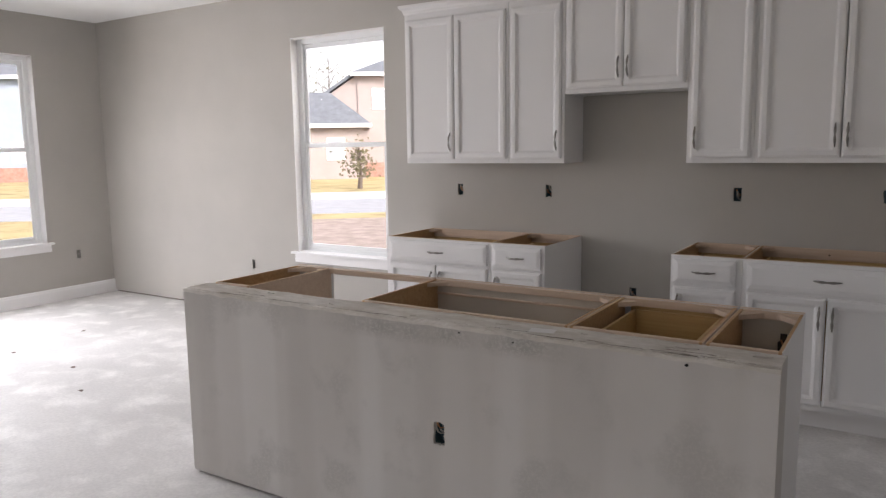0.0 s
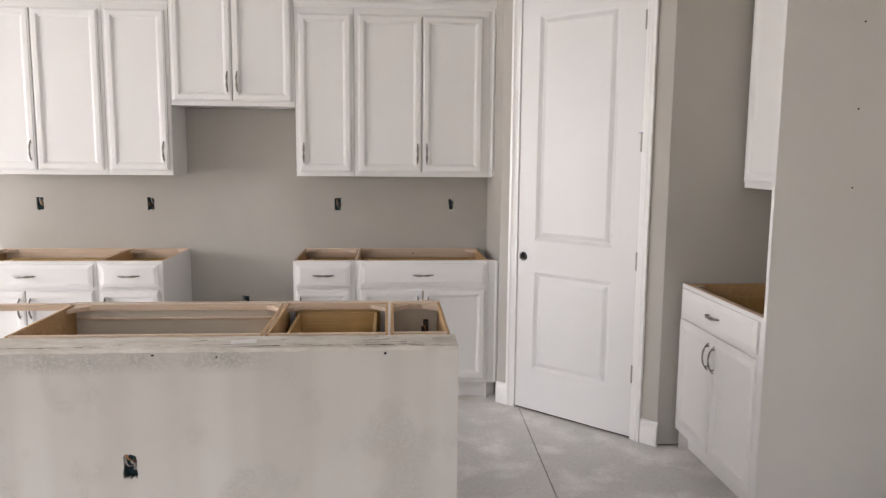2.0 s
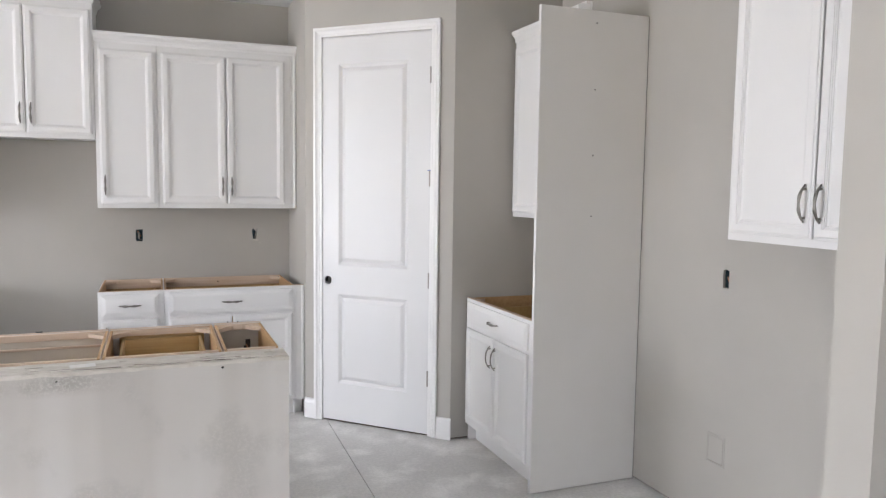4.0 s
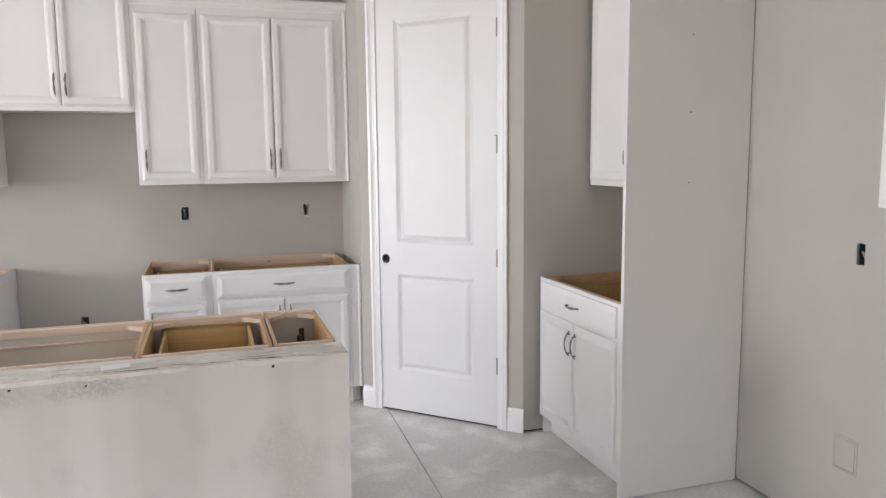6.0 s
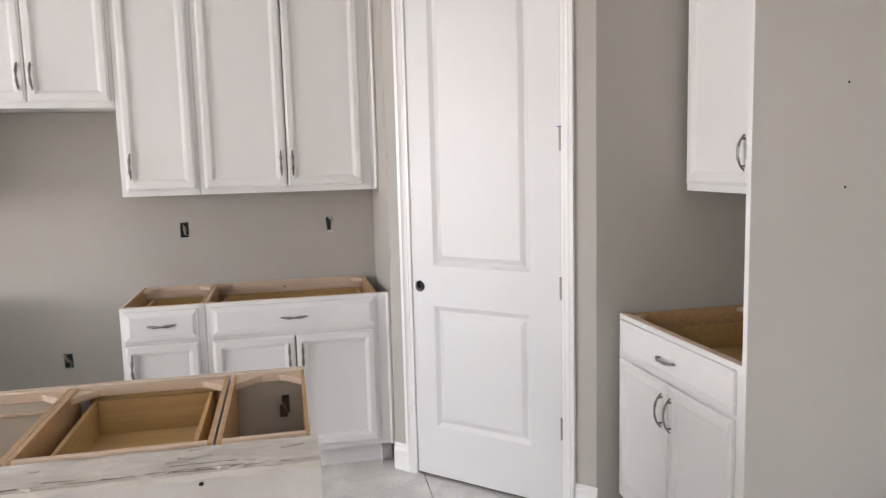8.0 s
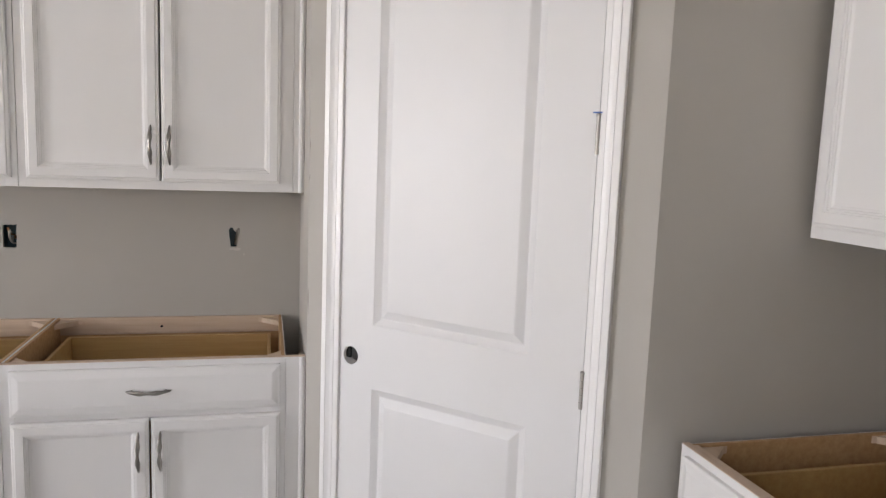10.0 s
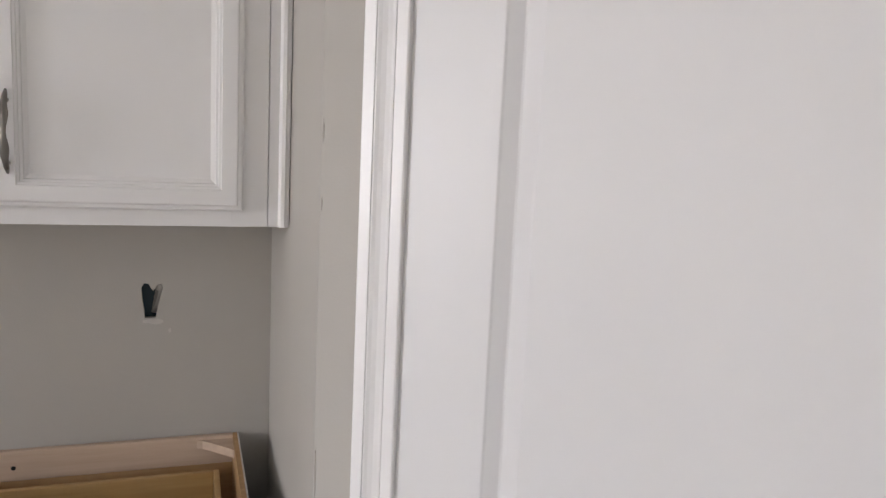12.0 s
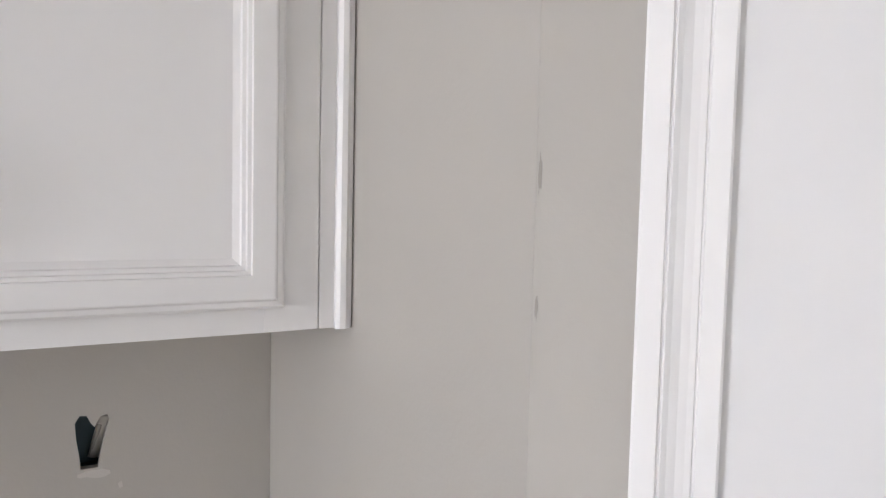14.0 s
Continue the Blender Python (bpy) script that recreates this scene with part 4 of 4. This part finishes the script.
part("cable", sweep(bmesh.new(), [(0.004 + 0.012 * s, 0.040 - 0.034 * s, -0.034 + 0.066 * s) for s in (0, 0.25, 0.5, 0.75, 1)], [(0.008, 0.003)] * 5, 8), WIRE, ob, "folded grey cable", True)
part("cable", sweep(bmesh.new(), [(0.000 + 0.010 * s, 0.038 - 0.028 * s, -0.030 + 0.05 * s) for s in (0, 0.25, 0.5, 0.75, 1)], [(0.0035, 0.002)] * 5, 8), BOXGREY, ob, "second folded cable", True)



def smear(name, parent, x, z, w, h, material, label, seed):
    """A thin ragged dab on a wall face."""
    rr = random.Random(seed)
    bm = bmesh.new()
    ring = [(x + w / 2 * math.cos(k * math.tau / 18) * rr.uniform(0.65, 1.15), z + h / 2 * math.sin(k * math.tau / 18) * rr.uniform(0.55, 1.15)) for k in range(18)]
    lo, hi = [bm.verts.new((a, 0.0, b)) for a, b in ring], [bm.verts.new((a, -0.0007, b)) for a, b in ring]
    bm.faces.new(hi)
    for k in range(18):
        bm.faces.new((lo[k], lo[(k + 1) % 18], hi[(k + 1) % 18], hi[k]))
    return part(name, bm, material, parent, label)


north, diagonal = bpy.data.objects["wall_north"], bpy.data.objects["wall_diagonal"]
smear("filler_smear", north, -0.228 - WEST, 1.133, 0.048, 0.013, FILLER, "pale ragged smear of filler", 3)
smear("filler_smear", north, -0.196 - WEST, 1.112, 0.006, 0.012, FILLER, "small fleck of filler", 4)
for k, (zc, h) in enumerate(((1.536, 0.030), (1.066, 0.075), (1.442, 0.018))):
    smear("corner_nick", diagonal, 0.0026, zc, 0.0028, h, NICK, "chipped paint on the corner", 10 + k)

# ---- crumbs on the slab ----
for k, (x, y) in enumerate(((-4.445, -2.154), (-4.975, -1.886), (-5.899, -1.234), (-5.733, -1.892))):
    bm = bmesh.new()
    bmesh.ops.create_icosphere(bm, subdivisions=1, radius=0.016)
    for v in bm.verts:
        v.co = Vector((v.co.x * 1.5, v.co.y, max(-0.004, v.co.z * 0.4))) * (0.8 + 0.5 * noise.noise(v.co * 90 + Vector((k, 0, 0))))
    solid("rubble_crumb", bm, MULCH, "small dark crumb of rubble on the concrete", "crumb", pose(x, y, 0.004, 0, 0, 40 * k), "crumbs on the slab")


# ---- outside ----
GZ = -0.45
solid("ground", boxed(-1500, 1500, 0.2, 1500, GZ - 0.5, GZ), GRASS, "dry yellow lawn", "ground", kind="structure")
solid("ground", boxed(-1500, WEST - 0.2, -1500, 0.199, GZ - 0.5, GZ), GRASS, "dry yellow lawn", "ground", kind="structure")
OUT = pose(-4.1, 0, 0, 0, 0, 40)   # local y runs away from the house


def band(name, y0, y1, lift, material, label):
    return solid(name, boxed(-220, 220, y0, y1, GZ - 0.3, GZ + lift), material, label, name, OUT, kind="structure")


solid("mulch_bed", boxed(-4.5, 60, 6.5, 14.3, GZ - 0.3, GZ + 0.03), MULCH, "bare brown planting strip, lightened for veiling glare", "mulch bed", OUT, kind="structure")
band("road", 16.3, 22.5, 0.02, ASPHALT, "grey asphalt street, lightened for veiling glare")
band("kerb", 22.5, 22.75, 0.12, PAVING, "low concrete kerb")
band("pavement", 24.3, 27.0, 0.04, PAVING, "pale concrete pavement")


def hip_block(ob, x0, x1, y0, y1, base, eave, rise, inset, siding, over=0.45):
    """One block of a house with a hipped roof."""
    part("wall", boxed(x0, x1, y0, y1, base, eave), siding, ob)
    bm = bmesh.new()
    ym = (y0 + y1) / 2
    lo = [bm.verts.new(p) for p in ((x0 - over, y0 - over, eave), (x1 + over, y0 - over, eave), (x1 + over, y1 + over, eave), (x0 - over, y1 + over, eave))]
    mid = [bm.verts.new((v.co.x, v.co.y, eave + 0.02)) for v in lo]
    a, b = bm.verts.new((x0 + inset, ym, eave + rise)), bm.verts.new((x1 - inset, ym, eave + rise))
    bm.faces.new(lo[::-1])
    for k in range(4):
        bm.faces.new((lo[k], lo[(k + 1) % 4], mid[(k + 1) % 4], mid[k]))
    bm.faces.new((mid[0], mid[1], b, a)), bm.faces.new((mid[1], mid[2], b)), bm.faces.new((mid[2], mid[3], a, b)), bm.faces.new((mid[3], mid[0], a))
    roof = part("roof", bm, ROOFING, ob, "dark shingle roof")
    bm = bmesh.new()
    for q in ((x0 - over - 0.02, x1 + over + 0.02, y0 - over - 0.03, y0 - over), (x0 - over - 0.03, x0 - over, y0 - over, y1 + over), (x1 + over, x1 + over + 0.03, y0 - over, y1 + over)):
        box(bm, *q, eave - 0.22, eave + 0.03)
    part("fascia", bm, TRIM, roof, "white fascia board")


def house_window(ob, x, z, y, w=1.2, h=1.46):
    win = part("window", steps_face(bmesh.new(), x, x + w, z, z + h, [(0, 0.05), (0.11, 0.05), (0.11, 0.02)], 0.0), TRIM, ob, m=pose(0, y, 0))
    for za, zb in ((z + 0.12, z + h / 2 - 0.03), (z + h / 2 + 0.03, z + h - 0.12)):
        part("pane", boxed(x + 0.12, x + w - 0.12, -0.03, -0.021, za, zb), PANE, win)


def house(m, siding, label, wing=True):
    """A two-storey house, its front along local x at y = 0, with a lower wing to one side."""
    ob = thing("house", m, label, "house", "houses across the street")
    hip_block(ob, 1.3, 13.0, 0.0, 10.0, 0.0, 7.2, 2.4, 4.8, siding)
    part("wall", boxed(1.2, 13.1, -0.06, 0.0, 0.0, 1.0), BRICKRED, ob, "low brick skirt")
    for x, z in ((2.3, 4.7), (6.0, 4.7), (9.6, 4.7), (4.2, 1.3), (8.6, 1.3)):
        house_window(ob, x, z, 0.0)
    if wing:
        bm = bmesh.new()
        ends = [[bm.verts.new((x, y, z)) for x, z in ((-2.6, 0.0), (1.3, 0.0), (1.3, 7.1), (-2.6, 4.45))] for y in (0.08, 8.8)]
        bm.faces.new(ends[0]), bm.faces.new(ends[1][::-1])
        for k in range(4):
            bm.faces.new((ends[0][k], ends[1][k], ends[1][(k + 1) % 4], ends[0][(k + 1) % 4]))
        part("wall", bm, siding, ob)
        bm = bmesh.new()
        q = [(-3.0, 4.30), (1.25, 7.18), (1.25, 7.40), (-3.0, 4.52)]
        ends = [[bm.verts.new((x, y, z)) for x, z in q] for y in (-0.25, 9.2)]
        bm.faces.new(ends[0]), bm.faces.new(ends[1][::-1])
        for k in range(4):
            bm.faces.new((ends[0][k], ends[1][k], ends[1][(k + 1) % 4], ends[0][(k + 1) % 4]))
        part("roof", bm, ROOFING, ob, "dark shingle roof")
        hip_block(ob, -8.0, 1.6, -3.0, 1.0, 0.0, 3.6, 2.2, 2.2, siding)
        part("wall", boxed(-8.05, -2.4, -3.06, -3.0, 0.0, 1.0), BRICKRED, ob, "low brick skirt")
        for x in (-6.6, -4.2, -0.9):
            house_window(ob, x, 1.25, -3.0)
    return ob


house(OUT @ pose(0.0, 46, GZ), SIDING, "two-storey pale pink-beige house with a dark roof")
house(OUT @ pose(-31.0, 48, GZ), SIDINGBLUE, "grey-blue two-storey house with a low front wing")
house(OUT @ pose(-50.0, 46, GZ), SIDINGBLUE, "grey-blue two-storey house further along the street", False)
house(OUT @ pose(17.0, 47, GZ), SIDING, "pale two-storey house beside its neighbour", False)


def tree(m, height, seed, label, leaves=420):
    ob = thing("tree", m, label, "tree", "street trees")
    rnd = random.Random(seed)
    bm = bmesh.new()
    sweep(bm, [(0, 0, 0), (0.05, 0, height * 0.3), (0, 0.06, height * 0.7), (0.04, 0, height * 0.95)], [(0.13, 0.13), (0.10, 0.10), (0.06, 0.06), (0.02, 0.02)], 8)
    tips = []
    for k in range(16):
        a, zz = k * 2.4, height * (0.35 + 0.55 * k / 16)
        r = height * 0.24 * (1.15 - k / 20)
        tip = (r * math.cos(a), r * math.sin(a), zz + height * 0.14)
        sweep(bm, [(0, 0, zz), (tip[0] * 0.5, tip[1] * 0.5, zz + height * 0.05), tip], [(0.04, 0.04), (0.028, 0.028), (0.01, 0.01)], 6)
        tips.append(tip)
    part("trunk", bm, BARK, ob)
    bm = bmesh.new()
    for k in range(leaves):
        t = tips[k % len(tips)]
        c = Vector(t) * rnd.uniform(0.55, 1.08) + Vector((rnd.gauss(0, 0.28), rnd.gauss(0, 0.28), rnd.gauss(0, 0.3)))
        c.z = max(c.z, height * 0.28)
        u = Vector((rnd.gauss(0, 1), rnd.gauss(0, 1), rnd.gauss(0, 1))).normalized() * rnd.uniform(0.06, 0.14)
        v = u.orthogonal().normalized() * rnd.uniform(0.04, 0.09)
        bm.faces.new([bm.verts.new(c + p) for p in (u, v, -u, -v)])
    part("crown", bm, LEAF, ob, "thin dry foliage")
    return ob


tree(OUT @ pose(0.9, 30.5, GZ), 2.2, 3, "small bare street tree with thin dry foliage", 260)
tree(OUT @ pose(-0.9, 66, GZ), 11.5, 5, "tall tree behind the houses", 900)
